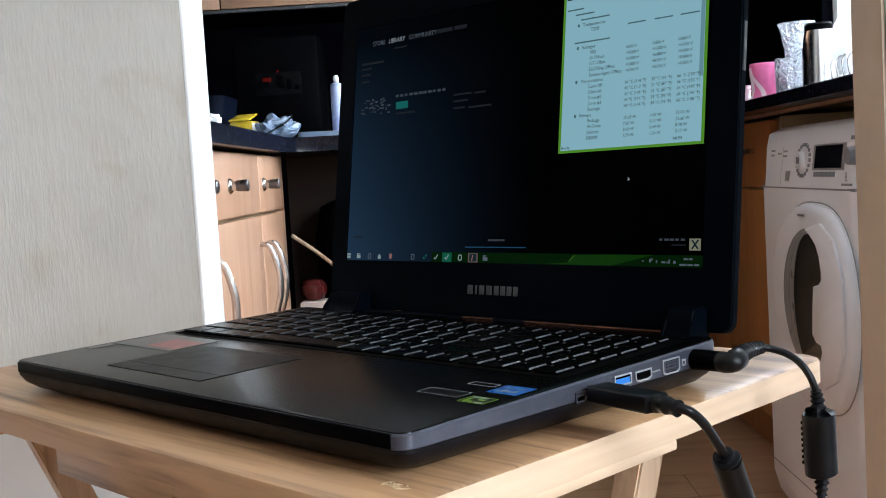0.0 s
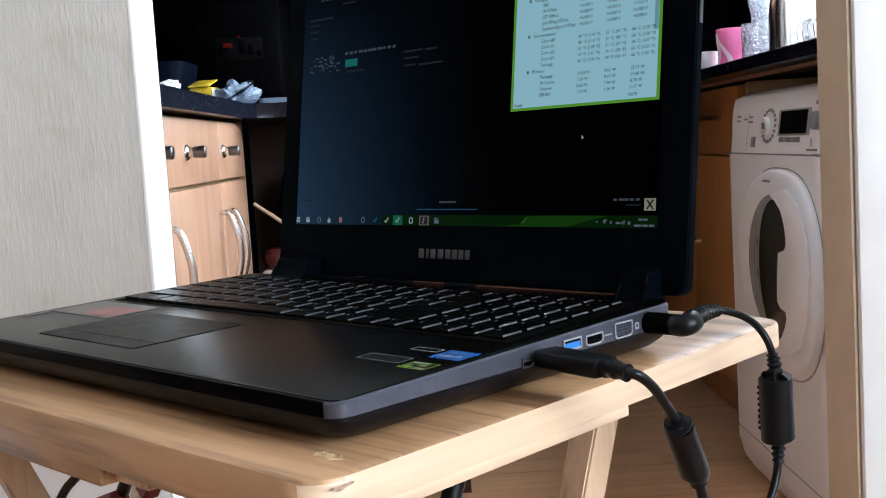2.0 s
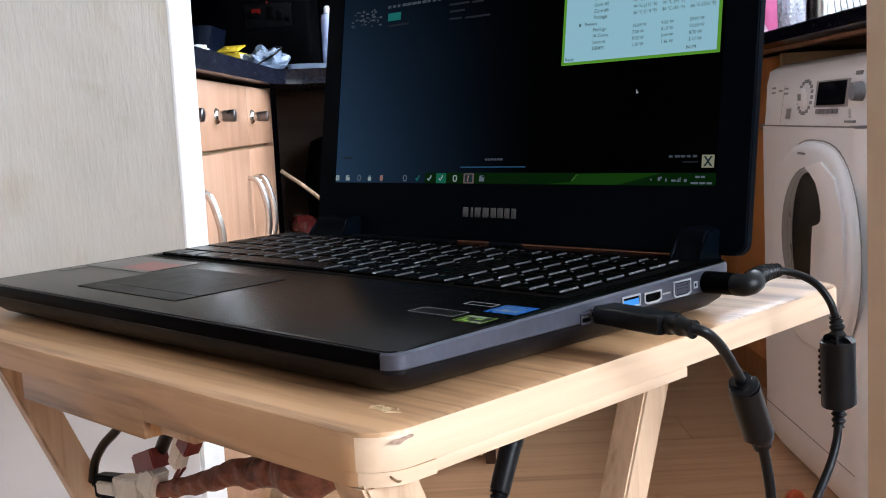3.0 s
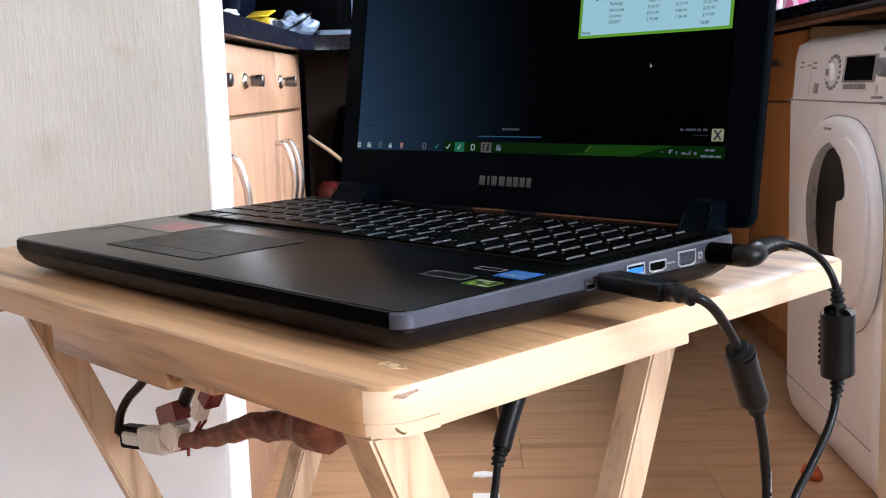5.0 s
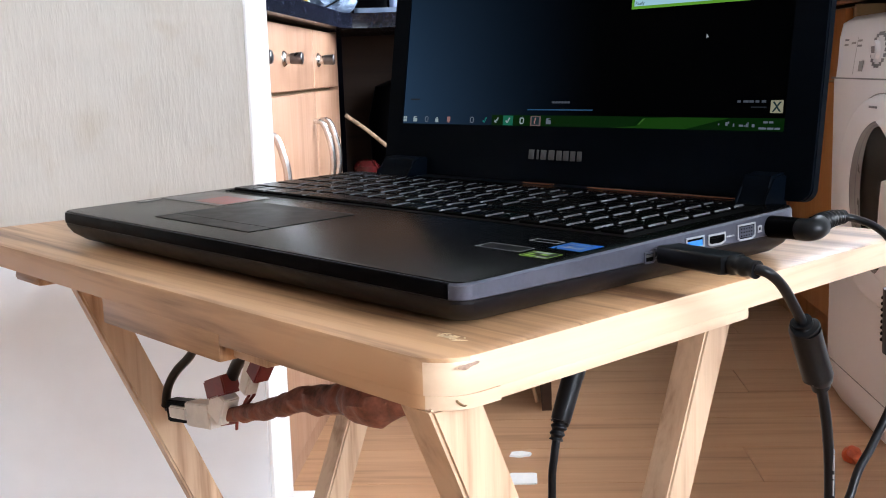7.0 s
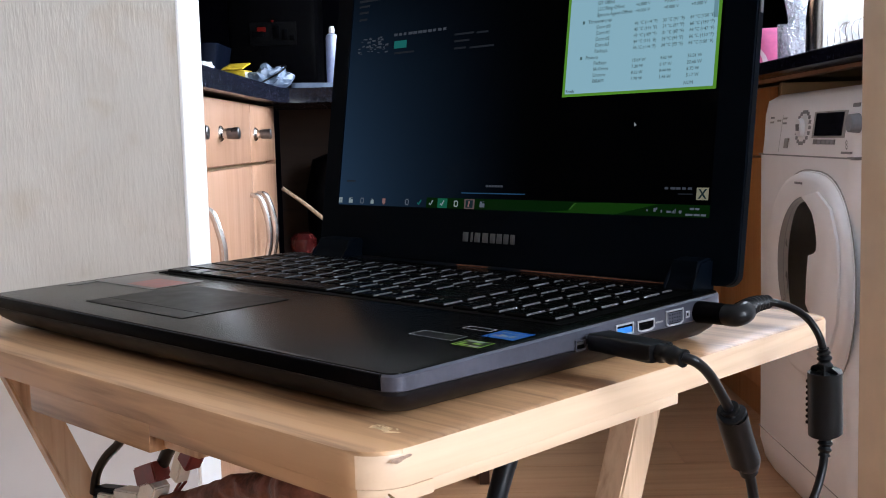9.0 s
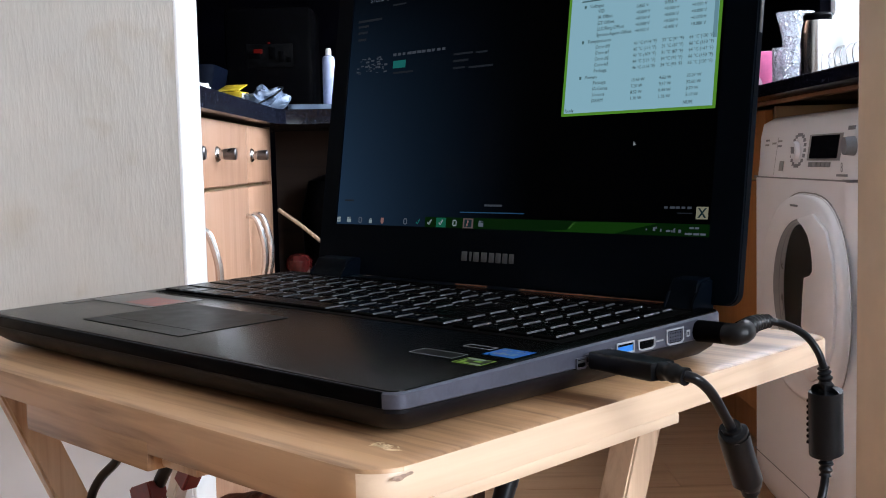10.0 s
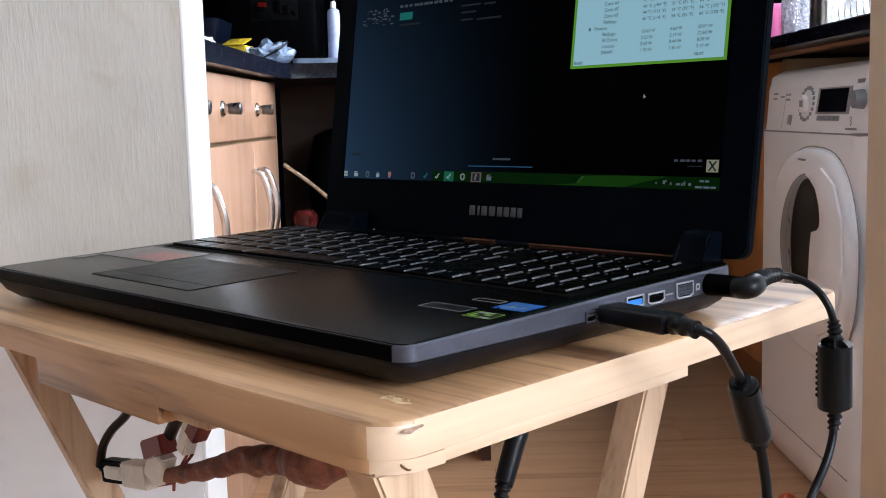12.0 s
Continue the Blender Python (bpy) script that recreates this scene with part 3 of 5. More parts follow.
def washing_machine(m):
    """Front at x = 0 looking along -x, width along y from 0 to 0.6, standing on z = 0."""
    w = thing("washing_machine", m, "white front-loading washing machine with round glass door", "washing machine")
    bm = bmesh.new()
    pts = rounded(0.0, 0.43, 0.0, 0.60, 0.035, 6)
    rings = []
    for z, i in ((0.0, 0.032), (0.03, 0.012), (0.075, 0.0), (0.715, 0.0)):
        rings.append([(x + i * (1 - 2 * x / 0.43) * (1 if x < 0.2 else 0), y, z) for x, y in pts])
    loft(bm, rings)
    part("body", bm, M_WM, w, angle=50)
    bm = bmesh.new()
    pts2 = rounded(0.0, 0.43, 0.0, 0.60, 0.05, 6)
    rings = []
    for z, i in ((0.718, 0.0), (0.80, 0.012), (0.832, 0.022), (0.845, 0.045)):
        rings.append([(max(x, i) if x < 0.3 else x, min(max(y, i * 0.6), 0.6 - i * 0.6), z) for x, y in pts2])
    loft(bm, rings)
    part("control_panel", bm, M_WM, w, angle=50)
    part("seam", cube(0.001, 0.42, 0.006, 0.594, 0.714, 0.719), M_WM_GREY, w)
    part("kick_seam", cube(-0.0006, 0.01, 0.03, 0.585, 0.1000, 0.1020), M_WM_GREY, w)
    # controls
    def tilt(z):
        return 0.0005 + 0.012 * (z - 0.718) / 0.082
    def plate(name, y0, y1, z0, z1, mat, proud=0.002, bev=0.0008):
        bm = bmesh.new()
        vs = box(bm, -proud, 0.004, y0, y1, z0, z1)
        for v in bm.verts:
            v.co.x += tilt(v.co.z)
        return part(name, bm, mat, w)
    plate("display_surround", 0.068, 0.243, 0.752, 0.801, M_WM_RING, 0.0015)
    plate("display", 0.082, 0.228, 0.756, 0.798, M_DISPLAY, 0.003)
    for k in range(5):
        plate("button", 0.112 + 0.024 * k, 0.131 + 0.024 * k, 0.740, 0.749, M_WM_GREY, 0.003)
    dial = bmesh.new()
    tube(dial, [(0.006, 0.306, 0.772), (0.001, 0.306, 0.772), (-0.003, 0.306, 0.772)], lambda t: 0.019 - 0.002 * t, 28, 3)
    d = part("dial", dial, M_WM, w, "white programme dial")
    part("dial_mark", cube(-0.0045, -0.0025, 0.298, 0.314, 0.766, 0.779), M_WM_GREY, d)
    for k in range(18):
        a = 2 * math.pi * k / 18
        y, z = 0.306 + 0.040 * math.cos(a), 0.772 + 0.031 * math.sin(a)
        plate("programme_mark", y - 0.0075, y + 0.0075, z - 0.0035, z + 0.0035, M_WM_GREY, 0.0006)
    for k, (y, z) in enumerate(((0.43, 0.792), (0.43, 0.782), (0.47, 0.788), (0.52, 0.795), (0.52, 0.785))):
        plate("programme_text", y - 0.014, y + 0.014, z - 0.002, z + 0.002, M_WM_GREY if k % 2 else M_WM_RING, 0.0006)
    plate("lamp", 0.385, 0.410, 0.731, 0.751, M_WM_RING, 0.002)
    plate("drawer_line", 0.445, 0.447, 0.722, 0.80, M_WM_RING, 0.0006)
    kb = bmesh.new()
    tube(kb, [(0.006, 0.0, 0.777), (-0.004, 0.0, 0.777), (-0.012, 0.0, 0.777)], lambda t: 0.017 - 0.002 * t, 24, 3)
    for v in kb.verts:
        v.co.y += 0.004
    part("knob", kb, M_WM_GREY, w, "dark grey option knob")
    words_bm = bmesh.new()
    words(words_bm, "8", 0.024, pose(-0.0004, 0.050, 0.732, 90, 0, -90))
    part("capacity_mark", words_bm, M_WM_GREY, w)
    for y0, y1, z0, z1 in ((0.02, 0.05, 0.805, 0.812), (0.03, 0.075, 0.724, 0.728)):
        plate("marking", y0, y1, z0, z1, M_WM_GREY, 0.0006)
    # door
    cy, cz = 0.238, 0.489
    def egg(s, x):
        out = []
        for k in range(56):
            a = 2 * math.pi * k / 56
            y, z = math.cos(a), math.sin(a)
            p = 0.95 if y > 0 else 0.62
            out.append((x, cy + math.copysign(abs(y) ** p, y) * 0.243 * s, cz + z * 0.199 * s))
        return out
    bm = bmesh.new()
    loft(bm, [egg(1.008, 0.0), egg(1.008, -0.0015), egg(1.004, -0.0030)], caps=True)
    door = part("door", bm, M_WM, w, "white rounded porthole door", angle=45)
    part("door_gap", loft_bm([egg(1.022, -0.0001), egg(1.022, -0.0010)]), M_WM_RING, door, "shadow gap round the door")
    bm = bmesh.new()
    loft(bm, [egg(0.995, -0.0030), egg(0.990, -0.010), egg(0.975, -0.015), egg(0.93, -0.018), egg(0.80, -0.019)], caps=True)
    part("door_face", bm, M_WM, door, angle=45)
    def oval(ry, rz, x):
        return [(x, 0.200 + ry * math.cos(2 * math.pi * k / 56), 0.499 + rz * math.sin(2 * math.pi * k / 56)) for k in range(56)]
    steps = ((0.180, 0.144, M_WM_GREY, "seal"), (0.173, 0.141, M_WM_RING, "ring"), (0.140, 0.138, M_WM_GREY, "seal"), (0.132, 0.1365, M_WM_RING, "ring"), (0.106, 0.1345, M_WM_GREY, "seal"), (0.100, 0.133, M_WM_GLASS, "glass"))
    for k, (ry, rz, mat, name) in enumerate(steps):
        bm = bmesh.new()
        x = -0.0195 - 0.0006 * k
        loft(bm, [oval(ry, rz, x + 0.0004), oval(ry, rz, x), oval(ry * 0.985, rz * 0.985, x - 0.0004)], caps=True)
        part(name, bm, mat, door, "dark door glass" if name == "glass" else "grey moulded ring")
    # white moulded grip over the near side of the glass, notched in the middle
    bm = bmesh.new()
    ring = [(0.212, 0.642), (0.186, 0.634), (0.152, 0.617), (0.133, 0.592), (0.124, 0.566), (0.126, 0.550), (0.140, 0.541), (0.172, 0.534), (0.180, 0.500), (0.187, 0.440), (0.168, 0.4275), (0.138, 0.4255), (0.133, 0.412), (0.144, 0.394), (0.168, 0.371), (0.196, 0.354), (0.130, 0.345), (0.060, 0.372), (0.022, 0.430), (0.014, 0.500), (0.022, 0.570), (0.060, 0.628), (0.130, 0.655)]
    loft(bm, [[(x, y, z) for y, z in ring] for x in (-0.0190, -0.0240)] + [[(-0.0252, 0.11 + (y - 0.11) * 0.975, 0.5 + (z - 0.5) * 0.985) for y, z in ring]])
    part("grip", bm, M_WM, door, "white moulded door grip")
    bm = bmesh.new()
    for k in range(3):
        box(bm, -0.0200, -0.0150, 0.228 + 0.015 * k, 0.240 + 0.015 * k, 0.664, 0.668)
    part("maker_mark", bm, M_WM_GREY, door)
    return w


washing_machine(pose(0.722, 1.465, 0.0) @ Matrix.Diagonal((1, 1.02, 1.016, 1)))

# ---- things on the worktops ----
bag = bmesh.new()
bmesh.ops.create_icosphere(bag, subdivisions=4, radius=1.0)
for v in bag.verts:
    n = noise.noise(v.co * 2.1) * 0.24 + noise.noise(v.co * 5.5) * 0.10
    v.co = Vector((v.co.x * 0.052 * (1 + n), v.co.y * 0.07 * (1 + n), max(0.0, (v.co.z * 0.6 + 0.55) * 0.05 * (1 + n * 1.2))))
single("plastic_bag", bag, M_BAG, pose(-0.386, 2.09, WT1), "crumpled translucent white plastic bag on the worktop", "bag", angle=25)
bm = tube(bmesh.new(), [(-0.425, 2.01, WT1 + 0.004), (-0.398, 2.015, WT1 + 0.016), (-0.375, 2.02, WT1 + 0.028), (-0.350, 2.025, WT1 + 0.042), (-0.345, 2.07, WT1 + 0.058), (-0.380, 2.11, WT1 + 0.056)], 0.0022, 8, 8)
single("charging_lead", bm, M_CABLE, pose(0, 0, 0), "thin black charging lead lying over the plastic bag", "lead")
yp = thing("yellow_packet", pose(-0.4555, 2.05, WT1, 0, 0, -12) @ Matrix.Diagonal((0.88, 1, 1.35, 1)), "yellow cardboard packet lying open on the worktop", "packet")
bm = cube(-0.030, 0.030, -0.020, 0.030, 0.0, 0.036, 0.003)
for v in bm.verts:
    v.co.x += 0.10 * v.co.z
part("packet_body", bm, M_YELLOW, yp)
bm = cube(-0.028, 0.030, -0.0235, 0.028, 0.036, 0.0385, 0.0008)
for v in bm.verts:
    v.co.z += 0.22 * (v.co.y + 0.0235)
part("packet_lid", bm, M_YELLOW, yp, "raised yellow lid flap")
part("packet_end", cube(0.0345, 0.0355, -0.018, 0.028, 0.004, 0.033, 0.0002), M_PAPER, yp, "pale card end flap")
tub = thing("storage_tub", pose(-0.62, 2.12, WT1), "blue-grey plastic tub with clutter in it", "tub")
bm = bmesh.new()
loft(bm, [[(x * s, y * s, z) for x, y in rounded(-0.13, 0.13, -0.10, 0.10, 0.03)] for s, z in ((0.85, 0), (1.0, 0.11), (0.96, 0.11), (0.82, 0.006))], caps=True)
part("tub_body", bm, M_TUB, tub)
cr = bmesh.new()
bmesh.ops.create_icosphere(cr, subdivisions=3, radius=0.022)
for v in cr.verts:
    v.co *= 1 + 0.6 * noise.noise(v.co * 65)
    v.co.z *= 0.6
single("crumpled_tissue", cr, M_PAPER, pose(-0.515, 2.02, WT1 + 0.055), "crumpled white tissue on the worktop", "tissue", angle=25)
sp = thing("spray_bottle", pose(-0.2372, 2.06, WT1), "pale lilac spray can with white cap", "bottle")
part("can", lathe([(0.0, 0.0), (0.013, 0.0), (0.0142, 0.004), (0.0142, 0.114), (0.0128, 0.122), (0.007, 0.126), (0.0, 0.126)], 24), M_SPRAY, sp)
part("cap", lathe([(0.0, 0.1265), (0.0066, 0.1265), (0.0066, 0.137), (0.0045, 0.142), (0.0, 0.142)], 16), M_CERAMIC, sp)
bm = bmesh.new()
loft(bm, [[(x + 0.004 * noise.noise(Vector((x * 20, y * 20, z))), y, z + (0.006 * noise.noise(Vector((x * 25, y * 25, 1.0))) if z else 0)) for x, y in rounded(-0.07, 0.07, -0.05, 0.05, 0.015)] for z in (0.0, 0.012)])
single("cloth", bm, M_BAG, pose(-0.25, 2.01, WT1), "folded pale blue-white cloth lying on the worktop", "cloth")
ap = thing("black_appliance", pose(-0.418, 2.44, WT1 - 0.0), "black kitchen appliance with a red lamp and grey trim", "appliance")
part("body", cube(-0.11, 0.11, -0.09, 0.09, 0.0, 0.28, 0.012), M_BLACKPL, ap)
part("panel", cube(-0.055, 0.062, -0.0925, -0.0895, 0.128, 0.186, 0.001), M_APTRIM, ap, "dull grey glass panel")
part("lamp", cube(-0.036, -0.014, -0.0945, -0.0920, 0.162, 0.174, 0.002), M_REDLAMP, ap, "glowing red lamp")
part("lamp", cube(0.000, 0.006, -0.0945, -0.0920, 0.186, 0.191, 0.001), M_REDLAMP, ap, "glowing red lamp")
for x, z, w, h in ((-0.050, 0.150, 0.030, 0.014), (0.002, 0.148, 0.018, 0.030), (0.026, 0.142, 0.014, 0.026), (0.046, 0.140, 0.012, 0.012)):
    part("jar", cube(x, x + w, -0.0945, -0.0926, z, z + h, 0.001), M_BLACKPL, ap, "black shape behind the glass panel")

RW = 0.930
mug = thing("pink_mug", pose(0.80, 2.265, RW), "pink mug with pale swirls on a saucer", "mug")
part("cup", lathe([(0.0, 0.006), (0.033, 0.006), (0.036, 0.012), (0.040, 0.093), (0.038, 0.094), (0.034, 0.014), (0.0, 0.012)], 32), M_PINK, mug)
part("saucer", lathe([(0.0, 0.0), (0.045, 0.0), (0.056, 0.006), (0.055, 0.008), (0.0, 0.0058)], 32), M_PALEPINK, mug)
bm = tube(bmesh.new(), [(0.030, 0.030, 0.075), (0.05, 0.045, 0.070), (0.055, 0.05, 0.048), (0.045, 0.04, 0.028), (0.028, 0.027, 0.022)], 0.005, 10, 6)
part("handle", bm, M_PALEPINK, mug)
bm = bmesh.new()
for k in range(2):
    a0 = radians(170 + 45 * k)
    rings = []
    for z in [0.012 + 0.008 * j for j in range(10)]:
        r = 0.0366 + 0.004 * z / 0.093 + 0.0006
        c = a0 + 0.5 * math.sin(z * 45 + k)
        rings.append([(r * math.cos(c + d), r * math.sin(c + d), z) for d in (-0.16, -0.05, 0.05, 0.16)])
    loft(bm, rings, closed=False, caps=False)
part("swirl", bm, M_PALEPINK, mug, "pale pink swirls")
wcup = thing("white_cup", pose(0.752, 2.33, RW), "small white cup with a looped handle on the worktop", "cup")
part("cup", lathe([(0.0, 0.0), (0.018, 0.0), (0.024, 0.012), (0.027, 0.046), (0.025, 0.046), (0.021, 0.012), (0.0, 0.006)], 24), M_CERAMIC, wcup)
part("handle", tube(bmesh.new(), [(0.020, -0.016, 0.038), (0.031, -0.024, 0.036), (0.033, -0.026, 0.022), (0.018, -0.014, 0.012)], 0.003, 10, 6), M_CERAMIC, wcup)
vs = thing("glass_vase", pose(0.862, 2.215, RW), "tall cut-glass vase with a flared rim", "vase")
prof = [(0.0, 0.0), (0.030, 0.0), (0.032, 0.02), (0.028, 0.07), (0.030, 0.12), (0.038, 0.16), (0.044, 0.182), (0.041, 0.182), (0.033, 0.155), (0.025, 0.11), (0.024, 0.03), (0.0, 0.02)]
part("vase_body", lathe(prof, 28), M_GLASS, vs)
single("glass_tumbler", lathe([(0.0, 0.0), (0.018, 0.0), (0.020, 0.01), (0.021, 0.095), (0.019, 0.095), (0.017, 0.012), (0.0, 0.01)], 24), M_GLASS, pose(0.815, 2.17, RW), "narrow cut-glass tumbler on the worktop", "glass")
fl = thing("steel_flask", pose(0.872, 2.085, RW), "brushed steel vacuum flask with black lid and base", "flask")
part("base", lathe([(0.0, 0.0), (0.040, 0.0), (0.041, 0.012), (0.0, 0.012)], 32), M_BLACKPL, fl)
part("body", lathe([(0.040, 0.0125), (0.040, 0.03), (0.038, 0.10), (0.035, 0.128), (0.031, 0.146), (0.0, 0.146)], 32), M_CHROME, fl)
part("lid", lathe([(0.031, 0.1465), (0.032, 0.158), (0.028, 0.163), (0.0, 0.164)], 32), M_BLACKPL, fl)
dr = thing("dish_rack", pose(0.95, 1.96, RW), "white dish rack with plates drying", "dish rack")
part("tray", cube(-0.09, 0.13, -0.19, 0.10, 0.0, 0.012, 0.004), M_CERAMIC, dr)
bm = bmesh.new()
for k in range(7):
    tube(bm, [(-0.07, -0.16 + 0.036 * k, 0.012), (-0.07, -0.16 + 0.036 * k, 0.075), (0.02, -0.16 + 0.036 * k, 0.08), (0.10, -0.16 + 0.036 * k, 0.075), (0.10, -0.16 + 0.036 * k, 0.012)], 0.0022, 8, 4)
part("wire_frame", bm, M_CHROME, dr)
for k, (y, r) in enumerate(((-0.02, 0.10), (-0.075, 0.088))):
    p = single("plate", lathe([(0.0, 0.0), (r * 0.6, 0.0), (r, 0.012), (r, 0.015), (r * 0.6, 0.004), (0.0, 0.004)], 40), M_CERAMIC, pose(0.96, 1.98 + y, RW + 0.0125 + r * 0.98, 72, 0, -35), "white plate standing in the dish rack", "plate")

# small things on the kitchen floor
bm = bmesh.new()
ring = [(-0.022, -0.010), (0.0, -0.016), (0.021, -0.008), (0.024, 0.006), (0.004, 0.014), (-0.018, 0.010)]
loft(bm, [[(x, y, 0.0) for x, y in ring], [(x * 0.9, y * 0.9, 0.004) for x, y in ring]])
single("white_patch_small", bm, M_PAPER, pose(0.018, 1.69, 0.0005), "small flat white patch on the floor", "paper")
bm = bmesh.new()
ring = rounded(-0.026, 0.026, -0.055, 0.0, 0.006, 3)
loft(bm, [[(x, y, 0.0) for x, y in ring], [(x, y, 0.0025) for x, y in ring]])
single("white_patch_square", bm, M_PAPER, pose(0.024, 1.585, 0.0005), "flat squarish white patch on the floor", "paper")
bm = bmesh.new()
bmesh.ops.create_icosphere(bm, subdivisions=3, radius=0.02)
for v in bm.verts:
    v.co *= 1 + 0.4 * noise.noise(v.co * 60)
    v.co.z = max(v.co.z + 0.012, 0.0)
single("orange_toy", bm, M_ORANGE, pose(0.661, 1.636, 0.0005), "small crumpled orange-red piece on the floor", "toy")
single("plinth_block", cube(-0.035, 0.02, 0, 0.06, 0, 0.11, 0.008), M_WHITE, pose(-0.32, 1.18, 0.0), "white painted block at the foot of the units", "block")


# ---- folding table ----
TAB = LAP @ pose(0, 0, T)
table = thing("folding_table", TAB, "small varnished pine folding table with crossed legs", "table")
bm = bmesh.new()
rings = []
for z, i in ((-0.0155, 0.0001), (-0.0150, 0.0), (-0.0022, 0.0), (-0.0007, 0.0007), (0.0, 0.0022)):
    rings.append([(x - 0.028 * (y + 0.031) * (x + 0.53) / 0.55, y, z) for x, y in rounded(-0.530 + i, 0.0225 - i, -0.0315 + i, 0.366 - i, 0.020, 8)])
loft(bm, rings)
top = part("tabletop", bm, M_PINE, table)
# edges facing the window: grain along y, window light painted in as paler pine
top.data.materials.append(M_PINE_LIT)
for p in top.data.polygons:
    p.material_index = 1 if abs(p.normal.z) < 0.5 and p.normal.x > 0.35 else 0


def leg(name, x, y_top, slope, z_top=-0.0178, half=0.0155, thick=0.010):
    """A slanted leg; slope is the run along y for each metre down."""
    bm = bmesh.new()
    zb = -T
    pts = []
    for z in (z_top, zb):
        y = y_top + slope * (z_top - z)
        pts.append([(x - thick, y - half, z), (x + thick, y - half, z), (x + thick, y + half, z), (x - thick, y + half, z)])
    loft(bm, pts)
    bmesh.ops.bevel(bm, geom=bm.edges[:], offset=0.0015, segments=2, affect="EDGES")
    return part(name, bm, M_PINE_Z, table)


leg("leg", 0.0045, -0.0170, 0.43, z_top=-0.0205, half=0.0135)
leg("leg", -0.383, 0.0030, 0.432, half=0.0115, thick=0.006)
leg("leg", -0.072, 0.2830, -0.40, half=0.0125)
leg("leg", -0.400, 0.3000, -0.42, half=0.0120)
part("stretcher", tube(bmesh.new(), [(-0.37, 0.12, -0.33), (-0.19, 0.12, -0.33), (0.0, 0.12, -0.33)], 0.008, 12, 2), M_PINE_Z, table)
part("apron", cube(-0.2754, -0.1433, -0.0313, -0.0100, -0.0300, -0.0155, 0.0004), M_PINE, table, "pine apron under the front edge")
part("block", cube(-0.1432, -0.1120, -0.0240, 0.0150, -0.0290, -0.0156, 0.0015), M_PINE_Z, table, "pale glue block behind the apron")
# rails glued flush under the front corner and along the side
bm = bmesh.new()
ring = [(-0.1430, -0.0312), (0.0025, -0.0312)] + [(0.0025 + 0.0197 * math.sin(radians(a)), -0.0115 - 0.0197 * math.cos(radians(a))) for a in range(8, 83, 8)] + [(0.0222, -0.0115), (0.0222, 0.0), (-0.0150, 0.0), (-0.0150, -0.0230), (-0.1430, -0.0230)]
loft(bm, [[(x, y, -0.0212) for x, y in ring], [(x, y, -0.0205) for x, y in ring], [(x, y, -0.0156) for x, y in ring]])
rail = part("rail", bm, M_PINE, table, "pine rail under the front corner")
rail.data.materials.append(M_PINE_LIT)
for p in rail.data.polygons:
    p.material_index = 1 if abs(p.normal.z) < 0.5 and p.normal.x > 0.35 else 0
bm = cube(-0.0150, 0.0220, 0.0002, 0.1810, -0.0212, -0.0156, 0.0008)
for v in bm.verts:
    v.co.x -= 0.028 * (v.co.y + 0.031) * (v.co.x + 0.53) / 0.55
part("rail", bm, M_PINE_LIT, table, "rail under the side edge, window light painted into its colour")
part("batten", cube(-0.4200, -0.3790, -0.0290, 0.0100, -0.0230, -0.0156, 0.003), M_PINE, table)
bm = bmesh.new()
for k in range(26):
    a = k / 26
    x = -0.012 + 0.027 * math.sin(a * 3.2)
    y = -0.0280 + 0.010 * a + 0.003 * random.random()
    bmesh.ops.create_icosphere(bm, subdivisions=1, radius=0.0010 + 0.0014 * random.random(), matrix=Matrix.Translation((x, y + 0.004 * random.random(), -0.0213 + 0.002 * random.random())))
tagged(part("glue_blobs", bm, M_GLUE, table, "dried glue round the leg joint", angle=80), kind="stuff")
bm = bmesh.new()
tube(bm, [(0.0190, -0.0212, -0.0172), (0.0202, -0.0208, -0.0182), (0.0208, -0.0183, -0.0198), (0.0206, -0.0150, -0.0186), (0.0200, -0.0138, -0.0160)], 0.0005, 8, 8)
part("hook", bm, M_HOOK, table, "small bent brass hook")
# chip out of the varnish near the corner, scuffs on the edge
bm = bmesh.new()
for k in range(14):
    cx, cy = -0.0055 + 0.0011 * k * (0.6 + 0.4 * random.random()) - 0.006, -0.0010 + 0.0022 * math.sin(k * 1.3)
    rr = 0.0005 + 0.0011 * random.random()
    bmesh.ops.create_icosphere(bm, subdivisions=2, radius=rr, matrix=Matrix.Translation((cx, cy, 0.0)) @ pose(0, 0, 0, 0, 0, 40 * math.sin(k * 2.1)) @ Matrix.Diagonal((2.6, 0.7, 0.16, 1)))
part("chip", bm, M_BARE, table, "pale chipped varnish")
bm = bmesh.new()
for k in range(7):
    bmesh.ops.create_icosphere(bm, subdivisions=2, radius=0.0012, matrix=Matrix.Translation((0.0221, -0.020 + 0.0034 * k * random.random(), -0.0035 - 0.0012 * random.random())) @ Matrix.Diagonal((0.14, 1.9, 0.6, 1)))
part("scuff", bm, M_DIRT, table, "dark scuffs on the edge")

# ---- laptop ----
laptop = thing("laptop", TAB, "open black laptop with dark screen standing on the pine table", "laptop")
W, D = 0.4030, 0.2515


def deck_z(y):
    return 0.0220 + 0.0056 * y / D


def shell(levels, n=8):
    bm = bmesh.new()
    rings = []
    for z, i, r in levels:
        ring = []
        for x, y in rounded(-W + i, -i, i, D - i * 0.4, r, n):
            ring.append((x, y, deck_z(y) + z[0] if isinstance(z, tuple) else z))
        rings.append(ring)
    loft(bm, rings)
    return bm


